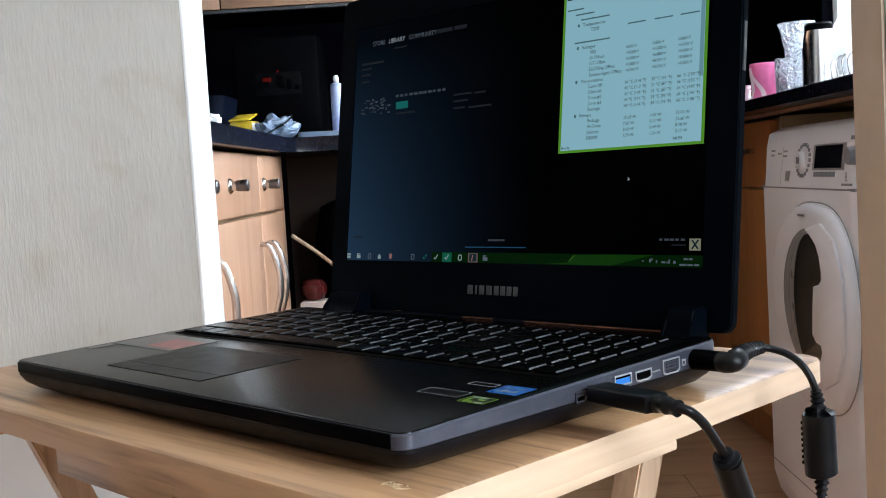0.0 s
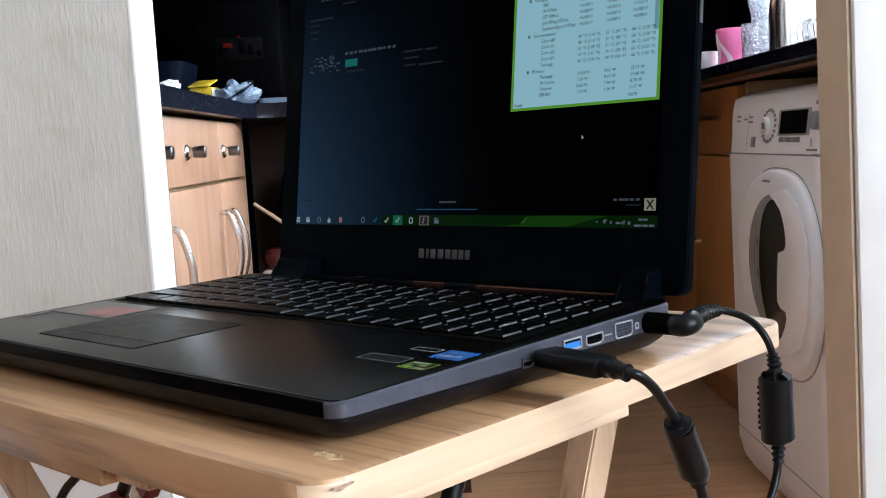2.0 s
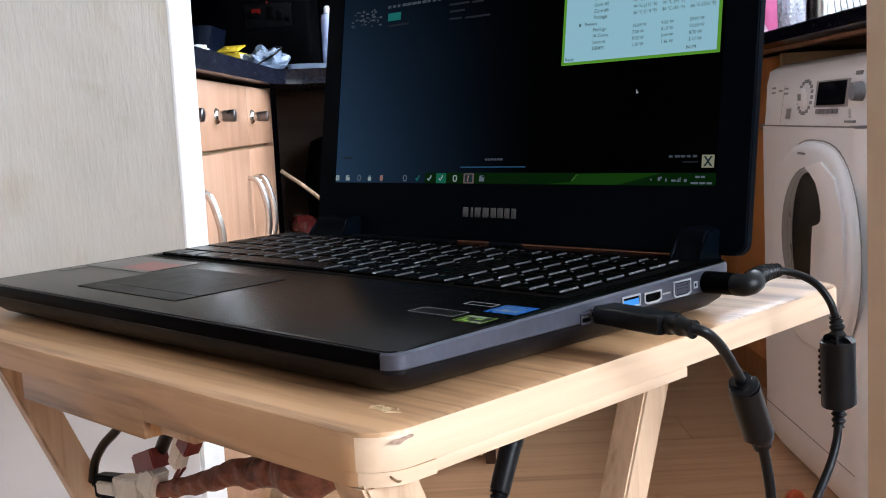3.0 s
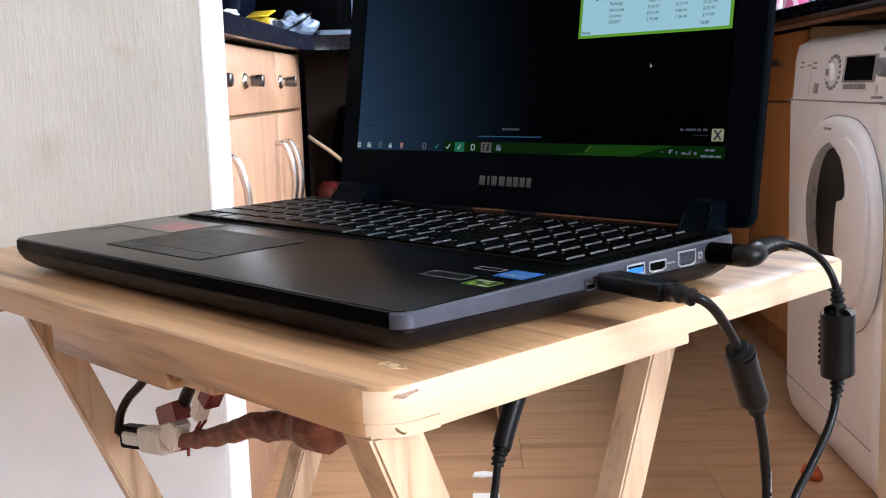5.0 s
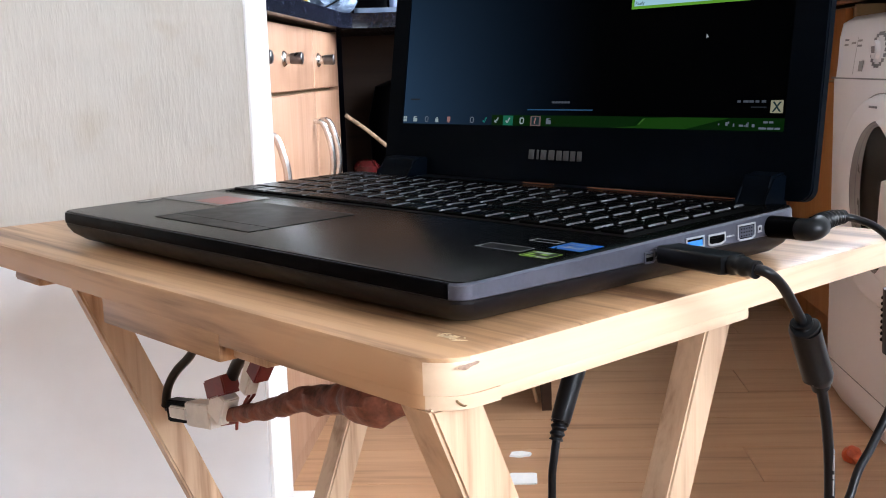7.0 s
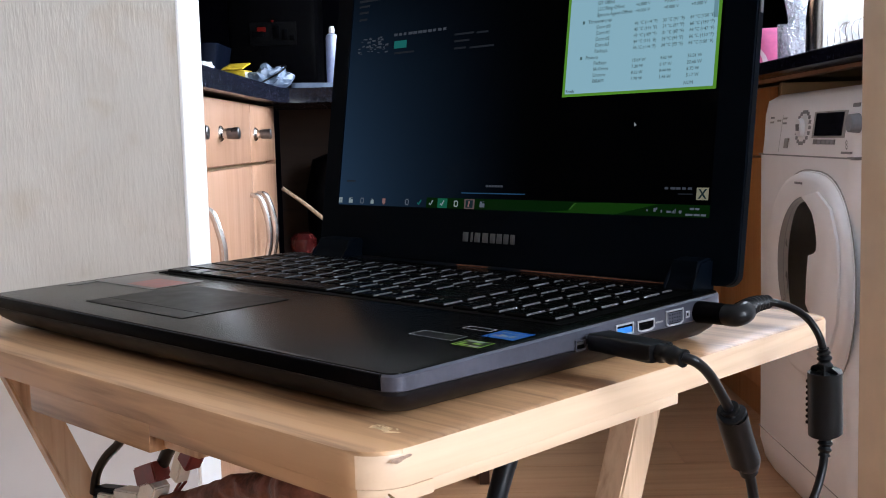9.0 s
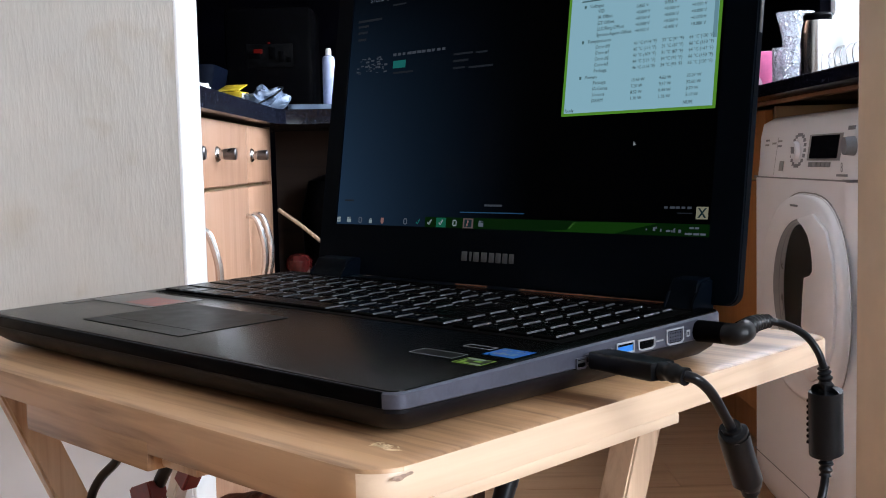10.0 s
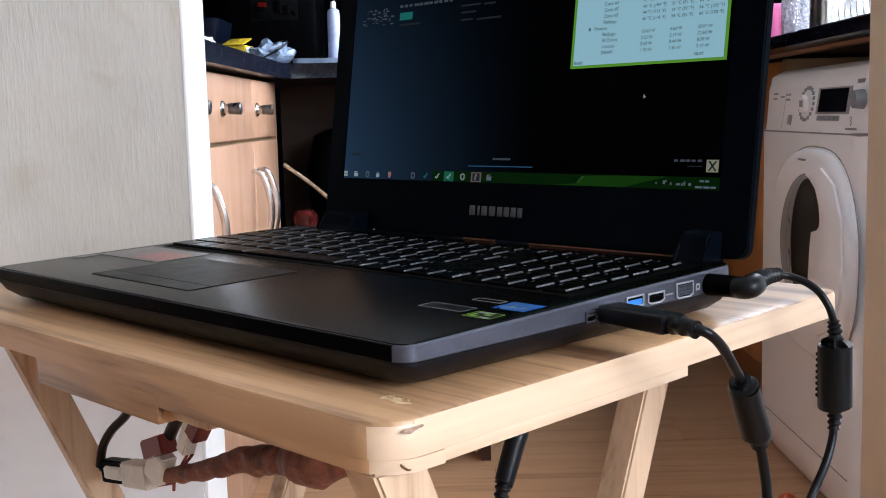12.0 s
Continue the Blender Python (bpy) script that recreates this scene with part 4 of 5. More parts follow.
part("lower_case", shell([(0.0022, 0.015, 0.010), (0.0032, 0.0095, 0.010), (0.0080, 0.0032, 0.009), (0.0128, 0.0006, 0.008), (0.0144, 0.0006, 0.008)]), M_UNDER, laptop, "tapered dark grey underside", angle=30)
part("upper_case", shell([(0.0147, 0.0002, 0.008), (0.0150, 0.0, 0.008), ((-0.0012,), 0.0, 0.008), ((-0.0002,), 0.0010, 0.007)]), M_SIDE, laptop, "dark grey metal rim", angle=30)
part("palm_rest", shell([((-0.0002,), 0.0012, 0.007), ((0.0003,), 0.0013, 0.007), ((0.0005,), 0.0017, 0.007)]), M_LAP, laptop, "matt black palm rest")
# black plate over the grey rim puts the front's shade into colour
part("front_shade", cube(-W + 0.0078, -0.0078, -0.0005, 0.002, 0.0149, 0.0217, 0.0003), M_BLACKPL, laptop, "front edge with its shade put into the black")
for x in (-W + 0.045, -0.045):
    for y in (0.03, D - 0.03):
        part("rubber_foot", cube(x - 0.018, x + 0.018, y - 0.005, y + 0.005, 0.0, 0.0030, 0.0008), M_RUBBER, laptop)


def on_deck(name, x0, x1, y0, y1, mat, lift, thick=0.0003, label="", bev=0.0, parent=None):
    bm = cube(x0, x1, y0, y1, lift, lift + thick, bev, 1)
    for v in bm.verts:
        v.co.z += deck_z(v.co.y) + 0.0005
    return part(name, bm, mat, parent or laptop, label)


on_deck("touchpad", -0.3100, -0.1985, 0.0225, 0.0960, M_PAD, 0.0001, 0.0003, "dark smooth touchpad")
on_deck("touchpad_line", -0.3100, -0.1985, 0.0372, 0.0376, M_WELL, 0.0004, 0.0001)
on_deck("keyboard_well", -0.3905, -0.0105, 0.1195, 0.2350, M_WELL, 0.0001, 0.0002, "recessed black keyboard well")
kb = part("keyboard", cube(-0.3885, -0.0120, 0.1210, 0.2340, 0.0246, 0.0250), M_WELL, laptop, "black island keyboard with number pad")


def key_mesh(w, d):
    """A keycap with bevelled sides and a small printed legend; a window glint is painted on the +x bevel."""
    bm = bmesh.new()
    a, b = w / 2, d / 2
    h = 0.0021
    rings = []
    for z, i in ((0.0, 0.0), (h * 0.55, 0.0001), (h, 0.00062)):
        rings.append([(-a + i * 0.6, -b + i * 0.6, z), (a - i, -b + i * 0.6, z), (a - i, b - i * 0.6, z), (-a + i * 0.6, b - i * 0.6, z)])
    loft(bm, rings)
    for x0, y0, lw, lh in ((-a + 0.0026, b - 0.0052, 0.0022, 0.0005), (-a + 0.0026, b - 0.0042, 0.0006, 0.0018)):
        box(bm, x0, x0 + lw, y0, y0 + lh, h, h + 0.00004)
    me = mesh_of("key", bm, M_KEY, 20)
    me.materials.append(M_KEYGLINT)
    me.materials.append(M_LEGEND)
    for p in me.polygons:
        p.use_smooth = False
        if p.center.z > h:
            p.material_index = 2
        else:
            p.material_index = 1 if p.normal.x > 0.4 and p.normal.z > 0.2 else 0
    return me


KEYCAPS = {}


def key(x0, x1, y0, y1):
    g = 0.0019
    w, d = round(x1 - x0 - 2 * g, 4), round(y1 - y0 - 2 * g, 4)
    if (w, d) not in KEYCAPS:
        KEYCAPS[w, d] = key_mesh(w, d)
    ob = new("key", KEYCAPS[w, d])
    ob.parent = kb
    y = (y0 + y1) / 2
    ob.matrix_basis = pose((x0 + x1) / 2, y, deck_z(y) + 0.0008, 1.27, 0, 0)


U, V = 0.0195, 0.0187
ROWS_OF_KEYS = [[1.25, 1, 1.25, 1.25, 5.0, 1.25, 1, 1.0, 1.0, 1.0], [2.25] + [1] * 10 + [2.75], [1.75] + [1] * 11 + [2.25], [1.5] + [1] * 12 + [1.5], [1] * 13 + [2]]
y = 0.1225
for row in ROWS_OF_KEYS:
    x = -0.3870
    for w in row:
        key(x, x + w * U, y, y + V)
        x += w * U
    x = -0.3870 + 15.15 * U
    for w in (1, 1, 1, 1):
        key(x, x + w * 0.0190, y, y + V)
        x += w * 0.0190
    y += V
x = -0.3870
for k in range(19):
    key(x, x + 0.0195, y + 0.0005, y + 0.0135)
    x += 0.0195

# stickers
on_deck("grey_sticker", -0.3950, -0.3170, 0.0715, 0.1130, M_STK_GREY, 0.0001, 0.0001, "translucent grey sticker")
on_deck("red_sticker", -0.3575, -0.3190, 0.0765, 0.1015, M_STK_RED, 0.00025, 0.0001, "faded red sticker")
on_deck("silver_sticker", -0.3950, -0.3880, 0.0505, 0.0690, M_STK_GREY, 0.0001, 0.0001, "small grey sticker")


def outline(name, x0, x1, y0, y1, mat, t=0.0006):
    bm = bmesh.new()
    for a in ((x0, x1, y0, y0 + t), (x0, x1, y1 - t, y1), (x0, x0 + t, y0 + t, y1 - t), (x1 - t, x1, y0 + t, y1 - t)):
        box(bm, *a, 0.00012, 0.00022)
    for v in bm.verts:
        v.co.z += deck_z(v.co.y) + 0.0005
    return part(name, bm, mat, laptop)


on_deck("black_sticker", -0.0592, -0.0296, 0.0632, 0.0742, M_PAD, 0.0001, 0.00008, "black sticker with silver outline")
outline("sticker_outline", -0.0592, -0.0296, 0.0632, 0.0742, M_STK_SILVER, 0.0005)
gs = on_deck("graphics_sticker", -0.0248, -0.0075, 0.0578, 0.0695, M_PAD, 0.0001, 0.00008, "black and green graphics sticker")
for a, b, p, q in ((-0.0225, -0.0165, 0.0592, 0.0612), (-0.0225, -0.0205, 0.0612, 0.0650), (-0.0165, -0.0120, 0.0632, 0.0655)):
    on_deck("sticker_mark", a, b, p, q, M_STK_GREEN, 0.0002, 0.00005, "bright green mark", 0, gs)
outline("sticker_outline", -0.0248, -0.0075, 0.0578, 0.0695, M_STK_GREEN, 0.0005)
on_deck("sticker_print", -0.0150, -0.0090, 0.0588, 0.0606, M_STK_SILVER, 0.0002, 0.00005, "", 0, gs)
on_deck("sticker_print", -0.0230, -0.0130, 0.0665, 0.0688, M_STK_SILVER, 0.0002, 0.00005, "", 0, gs)
bs = on_deck("blue_sticker", -0.0258, -0.0057, 0.0790, 0.0955, M_STK_BLUE, 0.0001, 0.00008, "blue processor sticker")
for a, b, p, q in ((-0.0225, -0.0205, 0.0825, 0.0850), (-0.0195, -0.0165, 0.0825, 0.0870), (-0.0155, -0.0130, 0.0830, 0.0850), (-0.0120, -0.0095, 0.0830, 0.0870), (-0.0230, -0.0170, 0.0905, 0.0915), (-0.0150, -0.0090, 0.0905, 0.0915)):
    on_deck("sticker_print", a, b, p, q, M_STK_SILVER, 0.0002, 0.00005, "", 0, bs)
outline("sticker_outline", -0.0475, -0.0290, 0.0885, 0.0945, M_STK_SILVER, 0.0006)


# ports on the right-hand side
def port(name, y, z, w, h, depth, rim_mat, core, core_mat, label, taper=0.0):
    """A socket in the side x = 0: a metal rim, a dark hole and a tongue."""
    bm = bmesh.new()
    t = 0.0009
    def prof(a, b):
        return [(y - a, z + b), (y + a, z + b), (y + a, z - b * (1 - taper)), (y + a * (1 - taper), z - b), (y - a * (1 - taper), z - b), (y - a, z - b * (1 - taper))]
    outer, inner = prof(w / 2, h / 2), prof(w / 2 - t, h / 2 - t)
    loft(bm, [[(0.0002, p, q) for p, q in outer], [(0.0008, p, q) for p, q in outer], [(0.0008, p, q) for p, q in inner], [(0.0003, p, q) for p, q in inner]], caps=False)
    p = part(name, bm, rim_mat, laptop, label)
    bm = bmesh.new()
    loft(bm, [[(-0.001, a, b) for a, b in inner], [(0.0003, a, b) for a, b in inner]])
    part("socket", bm, M_WELL, p)
    if core:
        cw, ch, dz = core
        part("tongue", cube(0.0003, 0.0006, y - cw / 2, y + cw / 2, z + dz - ch / 2, z + dz + ch / 2), core_mat, p)
    return p


port("display_port", 0.1209, 0.0167, 0.0078, 0.0056, 0, M_SIDE, (0.006, 0.0012, 0.0008), M_GREYPL, "small steel display socket", 0.25)
port("usb_port", 0.1385, 0.0178, 0.0145, 0.0062, 0, M_SIDE, None, None, "steel usb socket")
port("usb_port", 0.1568, 0.0193, 0.0150, 0.0060, 0, M_PORT, (0.0122, 0.0030, -0.0006), M_BLUE, "usb socket with blue tongue")
port("video_port", 0.1752, 0.0187, 0.0150, 0.0060, 0, M_PORT, (0.0105, 0.0012, 0.0002), M_BLACKPL, "steel video socket", 0.4)
v = port("monitor_port", 0.2014, 0.0194, 0.0162, 0.0086, 0, M_PORT, (0.0130, 0.0056, 0.0), M_SIDE, "large steel monitor socket", 0.3)
bm = bmesh.new()
for r, zz in enumerate((0.0020, 0.0, -0.0020)):
    for k in range(5):
        bmesh.ops.create_cone(bm, segments=8, radius1=0.00038, radius2=0.00038, depth=0.0004, cap_ends=True, matrix=pose(0.0007, 0.2014 - 0.0046 + 0.0023 * k, 0.0194 + 0.9 * zz, 0, 90, 0))
part("pin_holes", bm, M_WELL, v)
for y, z, w in ((0.1284, 0.0172, 0.0034), (0.2137, 0.0194, 0.0036)):
    port("lock_slot", y, z, w, 0.0036, 0, M_PORT, None, None, "tiny square lock slot")
bm = bmesh.new()
for k in range(4):
    box(bm, 0.0, 0.00025, 0.1842 + 0.0018 * k, 0.1856 + 0.0018 * k, 0.0184, 0.0192)
part("port_lettering", bm, M_STK_SILVER, laptop)

# hinges
for x0, x1, low in ((-0.0360, -0.0160, 1.0), (-0.3690, -0.3300, 0.88)):
    bm = bmesh.new()
    prof = [(0.2400, 0.0225), (0.2440, 0.0275), (0.2475, 0.0315), (0.2500, 0.0365), (0.2515, 0.0410), (0.2530, 0.0432), (0.2620, 0.0442), (0.2680, 0.0438), (0.2680, 0.0225)]
    loft(bm, [[(x, y, 0.0225 + (z - 0.0225) * low) for y, z in prof] for x in (x0, x1)])
    bmesh.ops.bevel(bm, geom=[e for e in bm.edges if abs(e.verts[0].co.x - e.verts[1].co.x) < 1e-6], offset=0.0016, segments=3, affect="EDGES")
    part("hinge", bm, M_BEZEL, laptop, "rounded black hinge cover")
part("hinge_bar", cube(-0.3290, -0.0365, 0.2500, 0.2650, 0.0235, 0.0280, 0.001), M_BEZEL, laptop)
part("copper_strip", cube(-0.1560, -0.0375, 0.2550, 0.2560, 0.0281, 0.0287), M_COPPER, laptop, "thin copper-coloured strip")
part("copper_strip", cube(-0.2160, -0.1870, 0.2550, 0.2560, 0.0281, 0.0289), M_COPPER, laptop, "thin copper-coloured strip")

# lid: own frame with v up the screen
LID = pose(0, 0.2701, 0.0668, -8.37, 0, 0)


def lid_part(name, bm, mat, parent, label=""):
    bmesh.ops.transform(bm, matrix=LID, verts=bm.verts[:])
    return part(name, bm, mat, parent, label)


LX0, LX1 = -0.3832, 0.0004     # sides of the lid
LXM = (LX0 + LX1) / 2
bm = bmesh.new()
ring = rounded(LX0, LX1, -0.0392, 0.2195, 0.008, 6)
loft(bm, [[(x, yy, z) for x, z in ring] for yy in (0.0012, 0.0062)] + [[(LXM + (x - LXM) * 0.99, 0.0078, 0.09 + (z - 0.09) * 0.985) for x, z in ring]])
lid = lid_part("lid", bm, M_BEZEL, laptop, "thin black screen lid")
SX0, SX1, SV0, SV1 = -0.3645, -0.0205, 0.0, 0.1936
outer, inner = rounded(LX0 + 0.0004, LX1 - 0.0004, -0.0388, 0.2191, 0.008, 6), rounded(SX0, SX1, SV0, SV1, 0.0006, 6)
bm = bmesh.new()
loft(bm, [[(x, 0.0012, z) for x, z in outer], [(x, -0.0006, z) for x, z in outer], [(x, -0.0008, z) for x, z in inner], [(x, 0.0006, z) for x, z in inner]], caps=False)
lid_part("bezel", bm, M_BEZEL, lid, "matt black screen bezel")
for k, w in enumerate((0.0062, 0.0024, 0.0062, 0.0064, 0.0056, 0.0058, 0.0054, 0.0050)):
    x = -0.2204 + (0, 0.0077, 0.0116, 0.0191, 0.0266, 0.0328, 0.0392, 0.0454)[k]
    lid_part("maker_mark", cube(x, x + w * 0.85, -0.0011, -0.0007, -0.0232, -0.0165, 0.0003), M_GREYMARK, lid, "plain grey mark")
lid_part("lid_edge", cube(0.0001, 0.0010, 0.002, 0.0050, 0.12, 0.15, 0.0002), M_GREYPL, lid)


# what the display shows; its blue gradient also paints in a reflected sheen
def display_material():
    m = bpy.data.materials.new("display_picture_and_sheen")
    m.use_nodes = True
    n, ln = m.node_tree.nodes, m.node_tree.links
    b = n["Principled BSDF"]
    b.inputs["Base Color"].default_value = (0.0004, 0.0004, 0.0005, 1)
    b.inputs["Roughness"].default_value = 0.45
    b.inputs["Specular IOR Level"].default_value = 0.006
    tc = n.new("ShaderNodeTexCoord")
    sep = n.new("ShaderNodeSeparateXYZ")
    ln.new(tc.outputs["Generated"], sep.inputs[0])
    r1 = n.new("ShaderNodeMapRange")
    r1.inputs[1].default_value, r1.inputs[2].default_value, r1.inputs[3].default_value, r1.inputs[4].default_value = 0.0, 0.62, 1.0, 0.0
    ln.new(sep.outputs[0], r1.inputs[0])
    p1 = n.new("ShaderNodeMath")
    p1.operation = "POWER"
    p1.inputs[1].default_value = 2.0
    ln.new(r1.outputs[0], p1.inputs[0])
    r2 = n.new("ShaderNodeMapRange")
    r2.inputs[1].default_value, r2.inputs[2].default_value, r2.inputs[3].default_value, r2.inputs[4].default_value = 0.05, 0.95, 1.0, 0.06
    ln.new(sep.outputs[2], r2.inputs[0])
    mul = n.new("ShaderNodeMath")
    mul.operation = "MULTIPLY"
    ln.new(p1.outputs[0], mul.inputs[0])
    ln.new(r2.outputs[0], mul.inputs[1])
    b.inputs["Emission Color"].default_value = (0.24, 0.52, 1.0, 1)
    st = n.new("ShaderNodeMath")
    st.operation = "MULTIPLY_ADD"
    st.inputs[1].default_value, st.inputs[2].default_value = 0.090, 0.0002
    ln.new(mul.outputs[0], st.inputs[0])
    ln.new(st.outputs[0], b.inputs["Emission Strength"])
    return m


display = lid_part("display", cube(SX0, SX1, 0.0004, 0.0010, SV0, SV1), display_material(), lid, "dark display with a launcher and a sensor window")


def shown(name, x0, x1, v0, v1, mat, layer=1, label=""):
    y = 0.0004 - 0.00012 * layer
    return lid_part(name, cube(x0, x1, y - 0.00008, y, v0, v1), mat, lid, label)


G_ICON, G_ROSE, G_LEAF = glow("shown_icon", (0.75, 0.9, 0.95), 0.42), glow("shown_rose", (0.9, 0.45, 0.42), 0.35), glow("shown_leaf_shape", (0.12, 0.7, 0.05), 0.06)
G_WHITE, G_PALE, G_DIM, G_FAINT = glow("shown_white", (0.85, 0.92, 1.0), 0.42), glow("shown_grey", (0.6, 0.7, 0.9), 0.20), glow("shown_dim", (0.5, 0.6, 0.8), 0.032), glow("shown_faint", (0.5, 0.58, 0.75), 0.12)
G_PAGE, G_GREEN, G_INK = glow("shown_page", (0.36, 0.62, 0.74), 1.02), glow("shown_green", (0.22, 0.62, 0.06), 0.55), glow("shown_ink", (0.02, 0.05, 0.06), 0.5)
G_BAR, G_BAR2, G_TEAL, G_LINE = glow("shown_taskbar", (0.04, 0.5, 0.04), 0.028), glow("shown_leaf", (0.3, 0.8, 0.15), 0.16), glow("shown_teal", (0.05, 0.55, 0.50), 0.28), glow("shown_line", (0.1, 0.35, 0.7), 0.25)

# sensor window
WX0, WX1, WV0, WV1 = -0.1398, -0.0234, 0.0766, 0.1915
shown("window_border", WX0, WX1, WV0, WV1, G_GREEN, 1, "green window border")
shown("window_page", WX0 + 0.0022, WX1 - 0.0022, WV0 + 0.0018, WV1 - 0.0055, G_PAGE, 2, "pale blue sensor list")
bm, rowv = bmesh.new(), lambda k: 0.0848 + 0.0039 * (21 - k)


def at(x, v, layer=4):
    return pose(x, 0.0004 - 0.00012 * layer, v, 90, 0, 0)


names = [(1, 2, "Temperatures"), (2, 3, "TZ00"), (5, 2, "Voltages"), (6, 3, "VID"), (7, 3, "IA Offset"), (8, 3, "GT Offset"), (9, 3, "LLC/Ring Offset"), (10, 3, "System Agent Offset"), (11, 2, "Temperatures"), (12, 3, "Core #0"), (13, 3, "Core #1"), (14, 3, "Core #2"), (15, 3, "Core #3"), (16, 3, "Package"), (17, 2, "Powers"), (18, 3, "Package"), (19, 3, "IA Cores"), (20, 3, "Uncore"), (21, 3, "DRAM")]
for k, ind, text in names:
    words(bm, text, 0.0033, at(WX0 + 0.004 + 0.0068 * ind, rowv(k)))
for k, cols in ((6, ("0.855 V", "0.856 V", "0.860 V")), (12, ("46 °C (114 °F)", "33 °C (91 °F)", "66 °C (150 °F)")), (13, ("45 °C (113 °F)", "31 °C (87 °F)", "66 °C (150 °F)")), (14, ("43 °C (109 °F)", "31 °C (87 °F)", "64 °C (147 °F)")), (15, ("44 °C (111 °F)", "34 °C (93 °F)", "66 °C (150 °F)")), (16, ("46 °C (114 °F)", "34 °C (93 °F)", "66 °C (150 °F)")), (18, ("15.63 W", "4.62 W", "33.01 W")), (19, ("7.20 W", "0.17 W", "22.60 W")), (20, ("8.52 W", "0.44 W", "8.70 W")), (21, ("1.70 W", "1.36 W", "5.17 W"))):
    for x, text in zip((-0.0852, -0.0642, -0.0446), cols):
        words(bm, text, 0.0029, at(x, rowv(k)))
for k in (7, 8, 9, 10):
    for x in (-0.0852, -0.0642, -0.0446):
        words(bm, "+0.000 V", 0.0029, at(x, rowv(k)))
words(bm, "Ready", 0.0030, at(WX0 + 0.0030, WV0 + 0.0026))
words(bm, "NUM", 0.0030, at(-0.0460, WV0 + 0.0036))
lid_part("window_text", bm, G_INK, lid, "small dark lettering and values")
bm = bmesh.new()
for k, x0, w in ((0, 0.016, 0.024), (4, 0.011, 0.030), (-1, 0.011, 0.016), (-2, 0.004, 0.014)):
    box(bm, WX0 + x0, WX0 + x0 + w, -0.00020, -0.00008, rowv(k) + 0.0004, rowv(k) + 0.0013)
for k in (1, 5, 11, 17):
    box(bm, WX0 + 0.0132, WX0 + 0.0148, -0.00020, -0.00008, rowv(k), rowv(k) + 0.0020)
for k in (2,):
    for x in (-0.0862, -0.0652, -0.0456):
        box(bm, x + 0.002, x + 0.016, -0.00020, -0.00008, rowv(k) + 0.0004, rowv(k) + 0.0012)
tagged(lid_part("window_marks", bm, glow("shown_soft_ink", (0.14, 0.28, 0.32), 0.6), lid), kind="stuff")
bm = bmesh.new()
for x0 in (0.003, 0.013, 0.023, 0.034):
    box(bm, WX0 + x0, WX0 + x0 + 0.007, -0.00020, -0.00008, WV1 - 0.0090, WV1 - 0.0080)
lid_part("menu_marks", bm, G_INK, lid)

shown("scroll_bar", WX1 - 0.0052, WX1 - 0.0024, 0.1190, WV1 - 0.0105, glow("shown_scroll", (0.24, 0.46, 0.56), 0.8), 3, "grey scroll bar")

# launcher
for name, text, x, mat in (("menu_store", "STORE", -0.3441, "G_PALE"), ("menu_library", "LIBRARY", -0.3243, "G_WHITE"), ("menu_community", "COMMUNITY", -0.2996, "G_PALE")):
    bm = bmesh.new()
    words(bm, text, 0.0053, at(x, 0.1772))
    lid_part(name, bm, G_WHITE if mat == "G_WHITE" else G_PALE, lid)
bm = bmesh.new()
for x0, x1, v0, h in ((-0.2670, -0.2500, 0.1777, 0.0030), (-0.2480, -0.2345, 0.1777, 0.0030), (-0.3169, -0.3018, 0.1717, 0.0012), (-0.3568, -0.3287, 0.1622, 0.0018), (-0.3564, -0.3441, 0.1580, 0.0016), (-0.3560, -0.3450, 0.1530, 0.0016), (-0.3556, -0.3460, 0.1474, 0.0016), (-0.2455, -0.2260, 0.1268, 0.0014), (-0.2230, -0.2116, 0.1264, 0.0014), (-0.2452, -0.2300, 0.1218, 0.0014), (-0.2450, -0.2330, 0.1165, 0.0014), (-0.2290, -0.2052, 0.1160, 0.0014), (-0.3103, -0.2881, 0.1178, 0.0014), (-0.3560, -0.3450, 0.0185, 0.0012)):
    box(bm, x0, x1, -0.00020, -0.00008, v0, v0 + h)
tagged(lid_part("launcher_text", bm, G_DIM, lid), kind="stuff")
bm = bmesh.new()
for k in range(44):
    x, v = -0.3545 + 0.036 * random.random(), 0.1195 + 0.0125 * random.random()
    box(bm, x, x + 0.0008 + 0.0034 * random.random(), -0.00020, -0.00008, v, v + 0.0004 + 0.0011 * random.random())
tagged(lid_part("launcher_picture", bm, G_FAINT, lid), kind="stuff")
bm = bmesh.new()
for k in range(11):
    x = -0.3120 + 0.0054 * k
    box(bm, x, x + 0.0028 + 0.0020 * random.random(), -0.00020, -0.00008, 0.1318, 0.1338)
for k in range(6):
    box(bm, -0.2026 + 0.0028 * k, -0.2003 + 0.0028 * k, -0.00020, -0.00008, 0.0160, 0.0174)
tagged(lid_part("launcher_text", bm, G_FAINT, lid), kind="stuff")
shown("play_button", -0.3116, -0.2974, 0.1222, 0.1280, G_TEAL, 2, "small teal button")
shown("progress_line", -0.2263, -0.1656, 0.0112, 0.0119, G_LINE, 2)
shown("taskbar", -0.2620, SX1, 0.0, 0.0076, G_BAR, 1, "green translucent taskbar")
